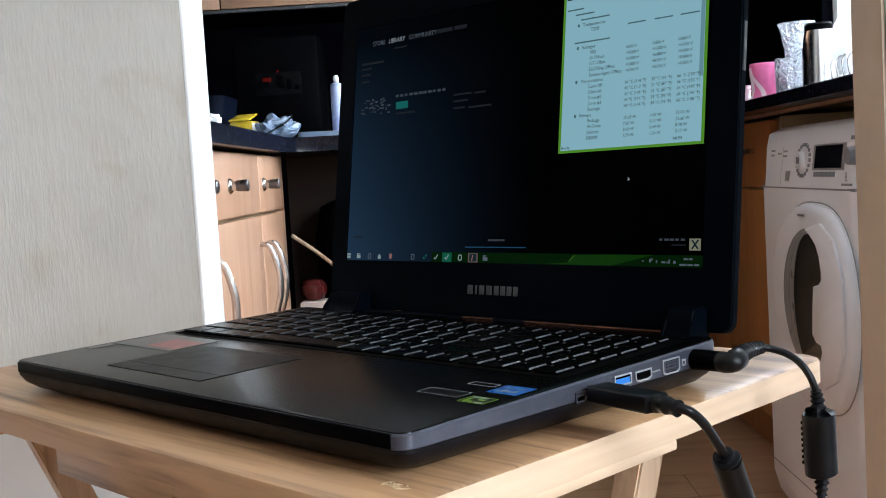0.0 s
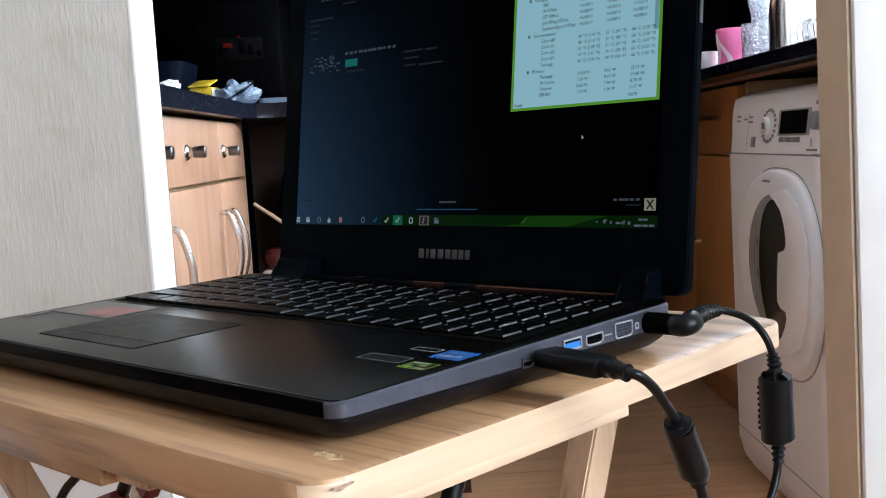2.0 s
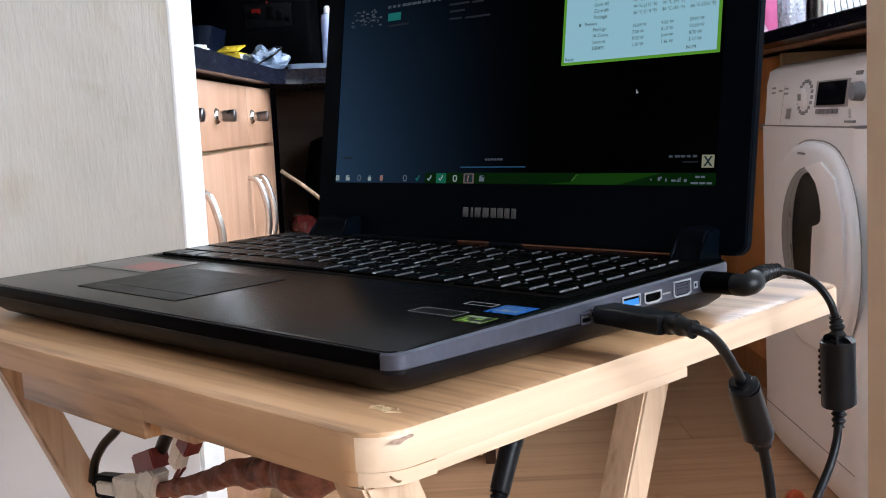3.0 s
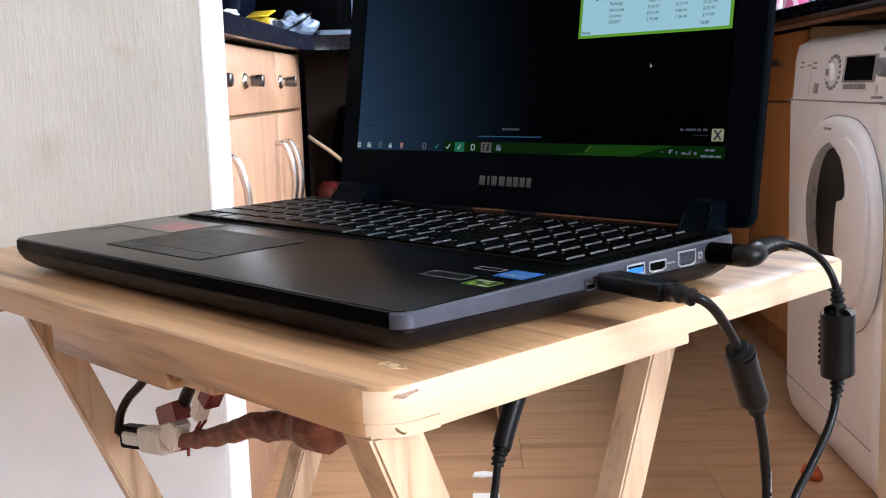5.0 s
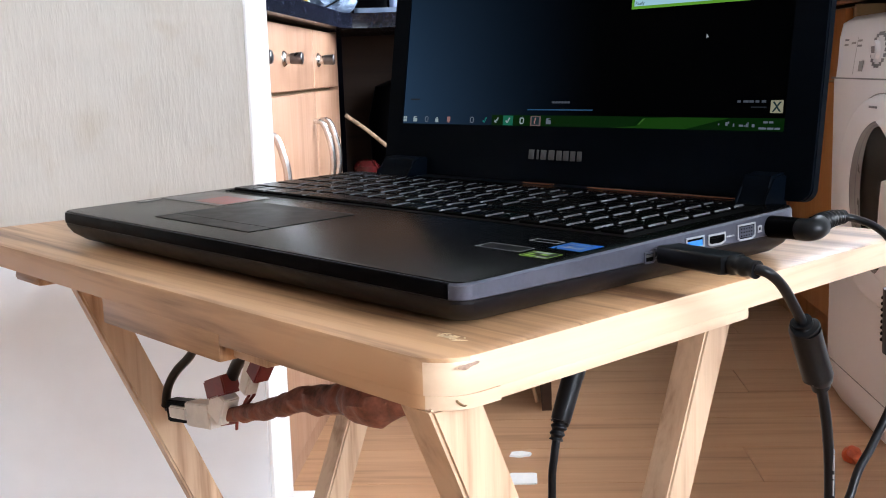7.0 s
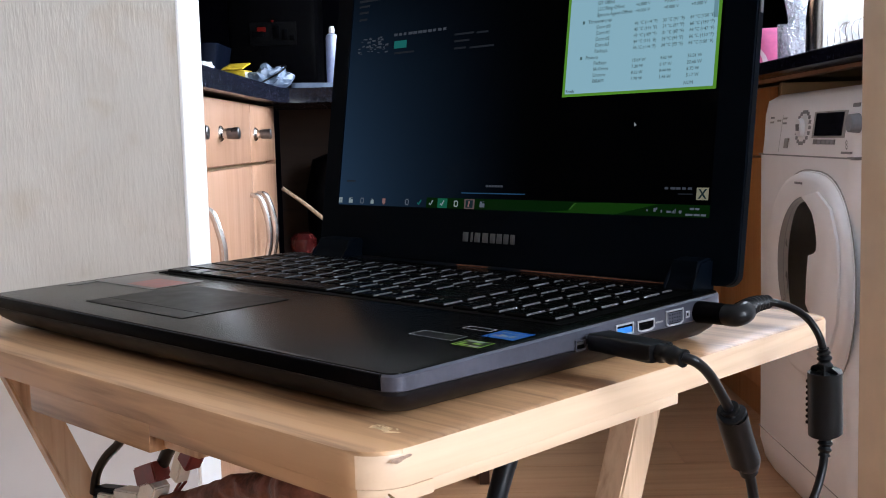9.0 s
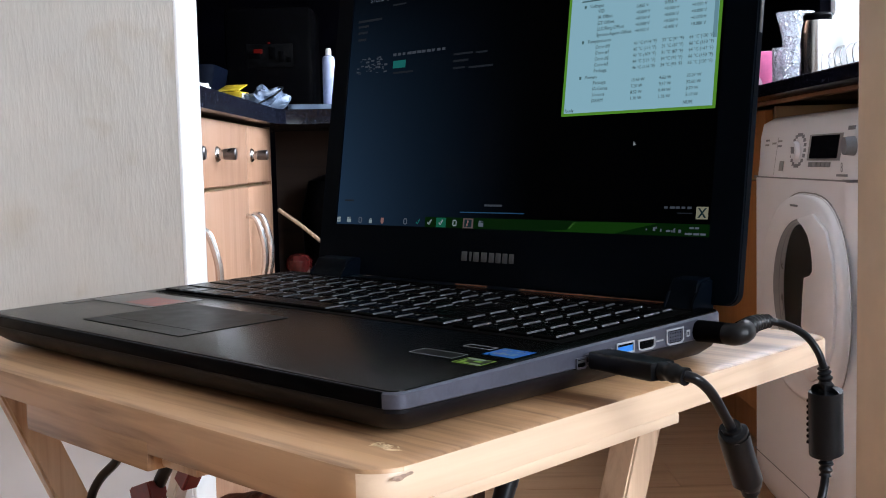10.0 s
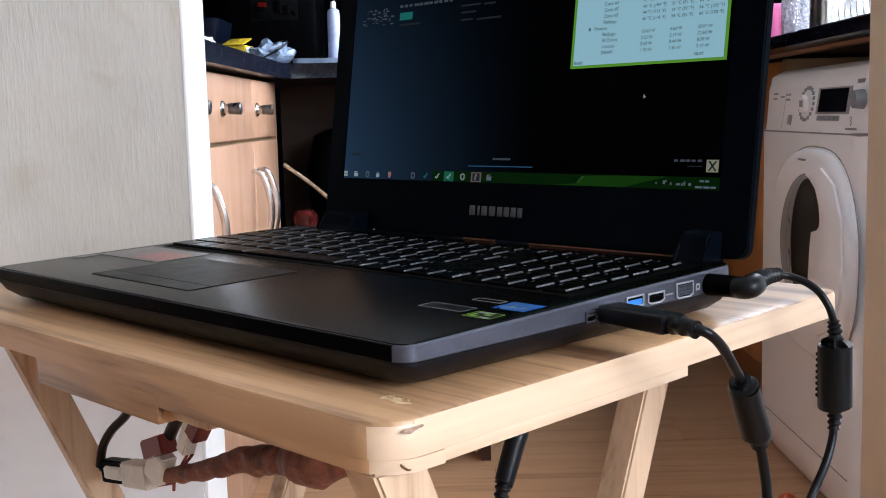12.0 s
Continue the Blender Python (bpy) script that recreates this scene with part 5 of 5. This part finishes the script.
for ring in ([(-0.1490, 0.0002), (-0.1277, 0.0016), (-0.1227, 0.0067), (-0.0950, 0.0074), (-0.0580, 0.0074), (-0.0760, 0.0034), (-0.0900, 0.0002)], [(-0.1227, 0.0062), (-0.1265, 0.0026), (-0.1255, 0.0022), (-0.1205, 0.0068)]):
    bm = bmesh.new()
    loft(bm, [[(x, yy, z) for x, z in ring] for yy in (0.00018, 0.0001)])
    lid_part("taskbar_leaf", bm, G_LEAF if len(ring) > 4 else G_BAR2, lid, "bright green leaf in the picture")
shown("taskbar_tile", -0.2500, -0.2400, 0.0002, 0.0072, glow("shown_tile", (0.05, 0.55, 0.32), 0.22), 2)
shown("taskbar_tile", -0.2225, -0.2125, 0.0002, 0.0072, glow("shown_grey_tile", (0.6, 0.42, 0.42), 0.22), 2)
shown("taskbar_tile", -0.2210, -0.2140, 0.0010, 0.0064, G_INK, 3)


def icon(x, boxes, mat):
    """A small taskbar symbol made of a few bright bars, centred on x."""
    bm = bmesh.new()
    for a, b, w, h in boxes:
        box(bm, x + a - w / 2, x + a + w / 2, -0.00046, -0.00036, 0.0036 + b - h / 2, 0.0036 + b + h / 2)
    lid_part("taskbar_icon", bm, mat, lid)


U4 = 0.0011
SQUARES = [(-U4, U4, 0.0019, 0.0019), (U4, U4, 0.0019, 0.0019), (-U4, -U4, 0.0019, 0.0019), (U4, -U4, 0.0019, 0.0019)]
FOLDER = [(0, -0.0006, 0.0046, 0.0028), (-0.0012, 0.0013, 0.0020, 0.0008), (0, 0.0019, 0.0040, 0.0004)]
HOOP = [(-0.0016, 0, 0.0008, 0.0034), (0.0016, 0, 0.0008, 0.0034), (0, 0.0019, 0.0026, 0.0008), (0, -0.0019, 0.0026, 0.0008)]
BAGSHAPE = [(0, -0.0008, 0.0034, 0.0028), (0, 0.0014, 0.0018, 0.0006)]
SHIELD = [(0, 0.0004, 0.0034, 0.0036), (0, -0.0018, 0.0018, 0.0010)]
TICK = [(-0.0012, -0.0006, 0.0012, 0.0012), (-0.0002, -0.0012, 0.0012, 0.0010), (0.0008, 0.0002, 0.0010, 0.0016), (0.0017, 0.0014, 0.0010, 0.0014)]
BOLT = [(0.0003, 0.0012, 0.0012, 0.0018), (-0.0003, -0.0010, 0.0010, 0.0020)]
for x, boxes, mat in ((-0.3613, SQUARES, G_ICON), (-0.3487, FOLDER, G_ICON), (-0.3349, HOOP, G_PALE), (-0.3227, BAGSHAPE, G_ICON), (-0.3090, SHIELD, G_ROSE), (-0.2828, HOOP, G_PALE), (-0.2692, TICK, G_TEAL), (-0.2567, TICK, G_ICON), (-0.2449, TICK, G_ICON), (-0.2305, HOOP, G_ICON), (-0.2176, BOLT, G_ROSE), (-0.2045, FOLDER, G_PALE)):
    icon(x, boxes, mat)
bm = bmesh.new()
for x0, w, v0, h in ((-0.0655, 0.0010, 0.0030, 0.0010), (-0.0602, 0.0016, 0.0028, 0.0022), (-0.0584, 0.0008, 0.0040, 0.0014), (-0.0550, 0.0010, 0.0024, 0.0018), (-0.0508, 0.0030, 0.0024, 0.0012), (-0.0470, 0.0006, 0.0022, 0.0012), (-0.0460, 0.0006, 0.0022, 0.0020), (-0.0450, 0.0006, 0.0022, 0.0028), (-0.0420, 0.0018, 0.0022, 0.0018), (-0.0345, 0.0030, 0.0046, 0.0012), (-0.0308, 0.0028, 0.0046, 0.0012), (-0.0374, 0.0050, 0.0010, 0.0012), (-0.0316, 0.0040, 0.0010, 0.0012), (-0.0268, 0.0036, 0.0010, 0.0012)):
    box(bm, x0, x0 + w, -0.00030, -0.00022, v0, v0 + h)
tagged(lid_part("taskbar_print", bm, G_PALE, lid), kind="stuff")
for k, w in enumerate((0.0030, 0.0042, 0.0036, 0.0030, 0.0034)):
    shown("name_line", -0.0536 + 0.0041 * k, -0.0536 + 0.0041 * k + w * 0.85, 0.0166, 0.0180, G_FAINT, 2)
shown("name_line", -0.0440, -0.0336, 0.0136, 0.0143, G_DIM, 2)
shown("avatar", -0.0310, -0.0228, 0.0106, 0.0180, glow("shown_avatar", (0.9, 0.85, 0.6), 0.30), 2, "small pale square picture")
bm = bmesh.new()
for s in (1, -1):
    ring = [(-0.0269 - s * 0.003, 0.0114), (-0.0269 - s * 0.0016, 0.0114), (-0.0269 + s * 0.003, 0.0172), (-0.0269 + s * 0.0016, 0.0172)]
    loft(bm, [[(x, yy, z) for x, z in ring] for yy in (0.0001, 0.00004)])
lid_part("avatar_cross", bm, G_INK, lid)
bm = bmesh.new()
ring = [(-0.0797, 0.0585), (-0.0797, 0.0555), (-0.0789, 0.0561), (-0.0778, 0.0562)]
loft(bm, [[(x, yy, z) for x, z in ring] for yy in (0.0001, 0.00004)])
lid_part("pointer", bm, G_WHITE, lid)


# ---- cables ----
def ribbed(points, r, n, depth):
    """A strain relief: a tapering bar with rings."""
    return tube(bmesh.new(), points, lambda t: (r[0] + (r[1] - r[0]) * t) * (1 - depth * (0.5 - 0.5 * math.cos(2 * math.pi * n * t))), 16, 16)


c1 = thing("usb_cable", TAB @ pose(0, 0.0025, 0.0016), "black usb cable with ferrite bead hanging over the table edge", "cable")
bm = bmesh.new()
ring = rounded(-0.0075, 0.0075, -0.0043, 0.0043, 0.0014, 4)
A, B = Vector((0.0045, 0.1275, 0.0166)), Vector((0.0475, 0.1175, 0.0172))
d = (B - A).normalized()
side, upv = d.cross(Vector((0, 0, 1))).normalized(), Vector((0, 0, 1))
loft(bm, [[A + d * s + side * a * k + upv * b * k for a, b in ring] for s, k in ((0.0, 0.92), (0.0012, 1.0), (0.0425, 1.0), (0.044, 0.95))])
part("plug", bm, M_RUBBER, c1, "black moulded plug")
bm = bmesh.new()
ring2 = rounded(-0.006, 0.006, -0.0023, 0.0023, 0.0003, 2)
loft(bm, [[A + d * s + side * a + upv * b for a, b in ring2] for s in (-0.007, 0.001)])
part("plug_shell", bm, M_STEEL, c1, "steel plug shell")
part("boot", ribbed([B, B + d * 0.007, B + d * 0.014 + Vector((0, 0.001, -0.0008))], (0.0048, 0.0042), 2, 0.14), M_RUBBER, c1, "rubber boot")
E0 = B + d * 0.013
path1 = [E0, (0.0650, 0.1185, 0.0150), (0.0665, 0.1270, 0.0080), (0.0660, 0.1390, -0.0045), (0.0655, 0.1460, -0.0125)]
part("cord", tube(bmesh.new(), path1, 0.0024, 12, 10), M_CABLE, c1)
part("ferrite_bead", tube(bmesh.new(), [(0.0654, 0.1478, -0.0150), (0.0652, 0.1482, -0.0158), (0.0645, 0.1545, -0.0270), (0.0642, 0.1610, -0.0385), (0.0641, 0.1614, -0.0392)], lambda t: 0.0072 if 0.06 < t < 0.94 else 0.0058, 24, 10), M_RUBBER, c1, "black ferrite bead")
part("collar", tube(bmesh.new(), [(0.0655, 0.1448, -0.0105), (0.0654, 0.1466, -0.0130), (0.0652, 0.1484, -0.0160)], 0.0046, 16, 4), M_RUBBER, c1)
part("collar", tube(bmesh.new(), [(0.0641, 0.1606, -0.0380), (0.0641, 0.1630, -0.0425), (0.0641, 0.1652, -0.0462)], 0.0044, 16, 4), M_RUBBER, c1)
path1b = [(0.0641, 0.1645, -0.0450), (0.0642, 0.1680, -0.055), (0.0645, 0.1715, -0.072), (0.065, 0.1735, -0.10), (0.068, 0.172, -0.20), (0.09, 0.16, -0.42), (0.16, 0.13, -0.60), (0.30, 0.10, -0.6615), (0.55, 0.0, -0.6622)]
part("cord", tube(bmesh.new(), path1b, 0.0026, 12, 10), M_CABLE, c1)
bm = bmesh.new()
for k in range(14):
    z = -0.080 - 0.0042 * k
    box(bm, 0.0665, 0.0676, 0.1722, 0.1730, z, z + 0.0022 + 0.0012 * (k % 3))
part("cable_print", bm, M_STK_SILVER, c1, "faint grey printing")

c2 = thing("power_cable", TAB @ pose(0, 0.0035, 0.0020), "black power cable with angled plug and ferrite bead", "cable")
part("plug", tube(bmesh.new(), [(0.0006, 0.2215, 0.0172), (0.010, 0.2205, 0.0176), (0.019, 0.2190, 0.0178), (0.0235, 0.2185, 0.0180)], lambda t: 0.0062 - 0.0006 * t if t < 0.93 else 0.0044, 20, 6), M_BLACKPL, c2, "black barrel plug")
part("elbow", tube(bmesh.new(), [(0.0195, 0.2188, 0.0178), (0.0245, 0.2178, 0.0180), (0.0268, 0.2205, 0.0186), (0.0258, 0.2262, 0.0192)], lambda t: 0.0060, 20, 8), M_RUBBER, c2, "angled plug body")
part("strain_relief", ribbed([(0.0250, 0.2245, 0.0190), (0.0235, 0.2350, 0.0204), (0.0225, 0.2450, 0.0208), (0.0222, 0.2560, 0.0204)], (0.0060, 0.0040), 7, 0.30), M_RUBBER, c2, "ribbed strain relief")
path2 = [(0.0223, 0.2540, 0.0205), (0.0260, 0.2600, 0.0195), (0.0340, 0.2640, 0.0165), (0.0420, 0.2650, 0.0115), (0.0475, 0.2665, 0.0030), (0.0496, 0.2690, -0.0075)]
part("cord", tube(bmesh.new(), path2, 0.0021, 12, 10), M_CABLE, c2)
part("strain_relief", ribbed([(0.0492, 0.2680, -0.0045), (0.0497, 0.2690, -0.0100), (0.0500, 0.2690, -0.0185)], (0.0034, 0.0050), 4, 0.28), M_RUBBER, c2, "ribbed strain relief")
part("ferrite_bead", tube(bmesh.new(), [(0.05, 0.2690, -0.0185), (0.05, 0.2690, -0.0192), (0.05, 0.2695, -0.0350), (0.05, 0.2700, -0.0505), (0.05, 0.2700, -0.0512)], lambda t: 0.0092 if 0.06 < t < 0.94 else 0.0080, 28, 10), M_RUBBER, c2, "black ferrite bead")
bm = bmesh.new()
for k in range(8):
    z = -0.0230 - 0.0033 * k
    tube(bm, [(0.0424, 0.2640, z), (0.0418, 0.2652, z), (0.0415, 0.2664, z)], 0.0010, 6, 2)
part("bead_teeth", bm, M_RUBBER, c2)
part("strain_relief", ribbed([(0.0500, 0.2700, -0.0512), (0.0500, 0.2700, -0.0580), (0.0500, 0.2690, -0.0650)], (0.0050, 0.0034), 4, 0.28), M_RUBBER, c2, "ribbed strain relief")
path2b = [(0.0500, 0.2695, -0.0620), (0.0500, 0.2670, -0.0720), (0.0500, 0.2590, -0.0840), (0.0500, 0.2420, -0.0990), (0.0502, 0.2230, -0.1160), (0.055, 0.20, -0.16), (0.08, 0.17, -0.35), (0.16, 0.14, -0.58), (0.30, 0.12, -0.662), (0.55, 0.06, -0.6625)]
part("cord", tube(bmesh.new(), path2b, 0.0023, 12, 10), M_CABLE, c2)

c3 = thing("extension_lead", TAB @ pose(0, 0.0105, 0.0030), "black barrel connector and lead hanging under the table", "cable")
part("socket", tube(bmesh.new(), [(0.010, 0.0485, -0.0215), (0.010, 0.0478, -0.0225), (0.010, 0.0455, -0.0275), (0.010, 0.0448, -0.0290)], 0.0048, 18, 6), M_RUBBER, c3)
part("barrel", tube(bmesh.new(), [(0.010, 0.0449, -0.0286), (0.010, 0.0444, -0.0296), (0.010, 0.0400, -0.0390), (0.010, 0.0368, -0.0462), (0.010, 0.0364, -0.0470)], lambda t: 0.0048 - 0.0006 * t, 18, 8), M_RUBBER, c3, "black barrel connector")
part("strain_relief", ribbed([(0.010, 0.0366, -0.0468), (0.010, 0.0348, -0.0510), (0.010, 0.0335, -0.0550)], (0.0040, 0.0032), 3, 0.25), M_RUBBER, c3, "ribbed strain relief")
part("cord", tube(bmesh.new(), [(0.010, 0.0338, -0.0540), (0.010, 0.0322, -0.0620), (0.010, 0.0305, -0.0760), (0.012, 0.030, -0.12), (0.03, 0.03, -0.30), (0.10, 0.02, -0.56), (0.22, 0.0, -0.6662), (0.40, -0.10, -0.6664)], 0.0018, 12, 10), M_CABLE, c3)

# connectors and taped loom under the front edge
CY = 0.05
lm = thing("wire_loom", TAB @ pose(-0.0060, 0, 0.0015), "brown taped wire loom with white and red connectors", "wiring")
part("sleeved_wire", tube(bmesh.new(), [(-0.285, CY - 0.01, -0.0190), (-0.300, CY - 0.004, -0.055), (-0.322, CY, -0.076), (-0.345, CY, -0.092), (-0.3590, CY, -0.106), (-0.3650, CY, -0.121)], 0.0031, 12, 8), M_CABLE, lm, "black sleeved wires")
bm = bmesh.new()
for k in range(3):
    tube(bm, [(-0.3650, CY, -0.119), (-0.3610, CY - 0.002 + 0.002 * k, -0.1225), (-0.354, CY - 0.003 + 0.003 * k, -0.1195)], 0.0009, 8, 5)
part("wire_ends", bm, M_CABLE, lm)


def bar(bm, a, b, w, h, bev=0.0010):
    """A block from a to b."""
    a, b = Vector(a), Vector(b)
    d = (b - a).normalized()
    s = d.cross(Vector((0, -1, 0))).normalized()
    f = s.cross(d).normalized()
    vs = []
    for p in (a, b):
        vs.append([p + s * i * h / 2 + f * j * w / 2 for i, j in ((-1, -1), (1, -1), (1, 1), (-1, 1))])
    before = set(bm.edges)
    loft(bm, vs)
    bmesh.ops.bevel(bm, geom=[e for e in bm.edges if e not in before], offset=bev, segments=2, affect="EDGES")
    return bm


part("black_connector", bar(bmesh.new(), (-0.3545, CY, -0.1210), (-0.3200, CY, -0.1155), 0.010, 0.0155), M_BLACKPL, lm, "black two-way connector")
bm = bar(bmesh.new(), (-0.3450, CY - 0.004, -0.1192), (-0.3215, CY - 0.004, -0.1160), 0.008, 0.0085)
part("white_connector", bm, M_WHITEPL, lm, "white nylon connector")
bm = bar(bmesh.new(), (-0.3240, CY, -0.1165), (-0.2920, CY, -0.1120), 0.013, 0.0165)
part("white_connector", bm, M_WHITEPL, lm, "white nylon connector")
bm = bar(bmesh.new(), (-0.2840, CY - 0.002, -0.1110), (-0.2750, CY - 0.002, -0.0920), 0.012, 0.0165)
part("white_connector", bm, M_WHITEPL, lm, "white nylon connector")
part("red_connector", bar(bmesh.new(), (-0.2900, CY - 0.003, -0.0930), (-0.2660, CY - 0.003, -0.0840), 0.012, 0.0125), M_REDPL, lm, "dark red connector")
part("sleeved_wire", tube(bmesh.new(), [(-0.2710, CY, -0.083), (-0.2600, CY, -0.070), (-0.2420, CY, -0.058), (-0.2250, CY + 0.004, -0.048), (-0.205, CY + 0.01, -0.0190)], 0.0042, 12, 8), M_CABLE, lm, "black sleeved wires")
part("white_connector", bar(bmesh.new(), (-0.2450, CY - 0.004, -0.0850), (-0.2330, CY - 0.004, -0.0620), 0.009, 0.0090), M_WHITEPL, lm, "white nylon connector")
part("red_connector", bar(bmesh.new(), (-0.2290, CY - 0.006, -0.0720), (-0.2150, CY - 0.006, -0.0540), 0.011, 0.0110), M_REDPL, lm, "dark red connector")
bm = bmesh.new()
for k in range(2):
    tube(bm, [(-0.2450, CY - 0.003 + 0.004 * k, -0.0880), (-0.2560 + 0.003 * k, CY, -0.0960), (-0.2660, CY, -0.1090), (-0.2680, CY, -0.116)], 0.0010, 8, 6)
    tube(bm, [(-0.2850, CY - 0.002 + 0.005 * k, -0.1160), (-0.2760, CY, -0.1135), (-0.2680, CY, -0.1110)], 0.0011, 8, 5)
part("red_wires", bm, M_REDPL, lm, "thin dark red wires")
bm = bmesh.new()
line = [(-0.2810, CY, -0.1085), (-0.2650, CY, -0.1045), (-0.2400, CY, -0.0980), (-0.2150, CY, -0.0890), (-0.1900, CY, -0.0800), (-0.1700, CY, -0.0760), (-0.1520, CY, -0.0715), (-0.1350, CY, -0.0680), (-0.1180, CY, -0.0650), (-0.1000, CY + 0.005, -0.0610), (-0.080, CY + 0.02, -0.0560), (-0.05, CY + 0.05, -0.0240)]
def loom_r(t):
    blob = math.exp(-((t - 0.70) / 0.085) ** 2)
    return (0.0040 + 0.0046 * min(1, t * 2.2) + 0.0060 * blob) * (1 + 0.05 * math.sin(t * 61) * (0.4 + blob)) if t < 0.97 else 0.006
tube(bm, line, loom_r, 18, 9)
for v in bm.verts:
    v.co += 0.0017 * Vector((0, noise.noise(v.co * 130), noise.noise(v.co * 110 + Vector((5, 1, 2)))))
part("taped_loom", bm, M_TAPE, lm, "wires wrapped in shiny brown tape", angle=28)

# ---- floor boards ----
BOARDS = {}


def board_mesh(w):
    bm = bmesh.new()
    h, e = 0.0944, 0.0004
    loft(bm, [[(0.0, -h, -0.004), (w, -h, -0.004), (w, h, -0.004), (0.0, h, -0.004)], [(e, -h + e, 0.0), (w - e, -h + e, 0.0), (w - e, h - e, 0.0), (e, h - e, 0.0)]])
    return mesh_of("plank", bm, M_FLOOR, 20)


row, y = 0, -3.2
while y < 3.6:
    x = -2.28 - (0.37 * row) % 1.2
    while x < 1.9:
        a, b = max(x, -2.28), min(x + 1.2, 1.92)
        w = round(b - a - 0.001, 3)
        if w > 0.05:
            if w not in BOARDS:
                BOARDS[w] = board_mesh(w)
            ob = new("plank", BOARDS[w])
            ob.parent = floor
            ob.location = (a, y + 0.095, 0.0)
        x += 1.2
    y += 0.1895
    row += 1
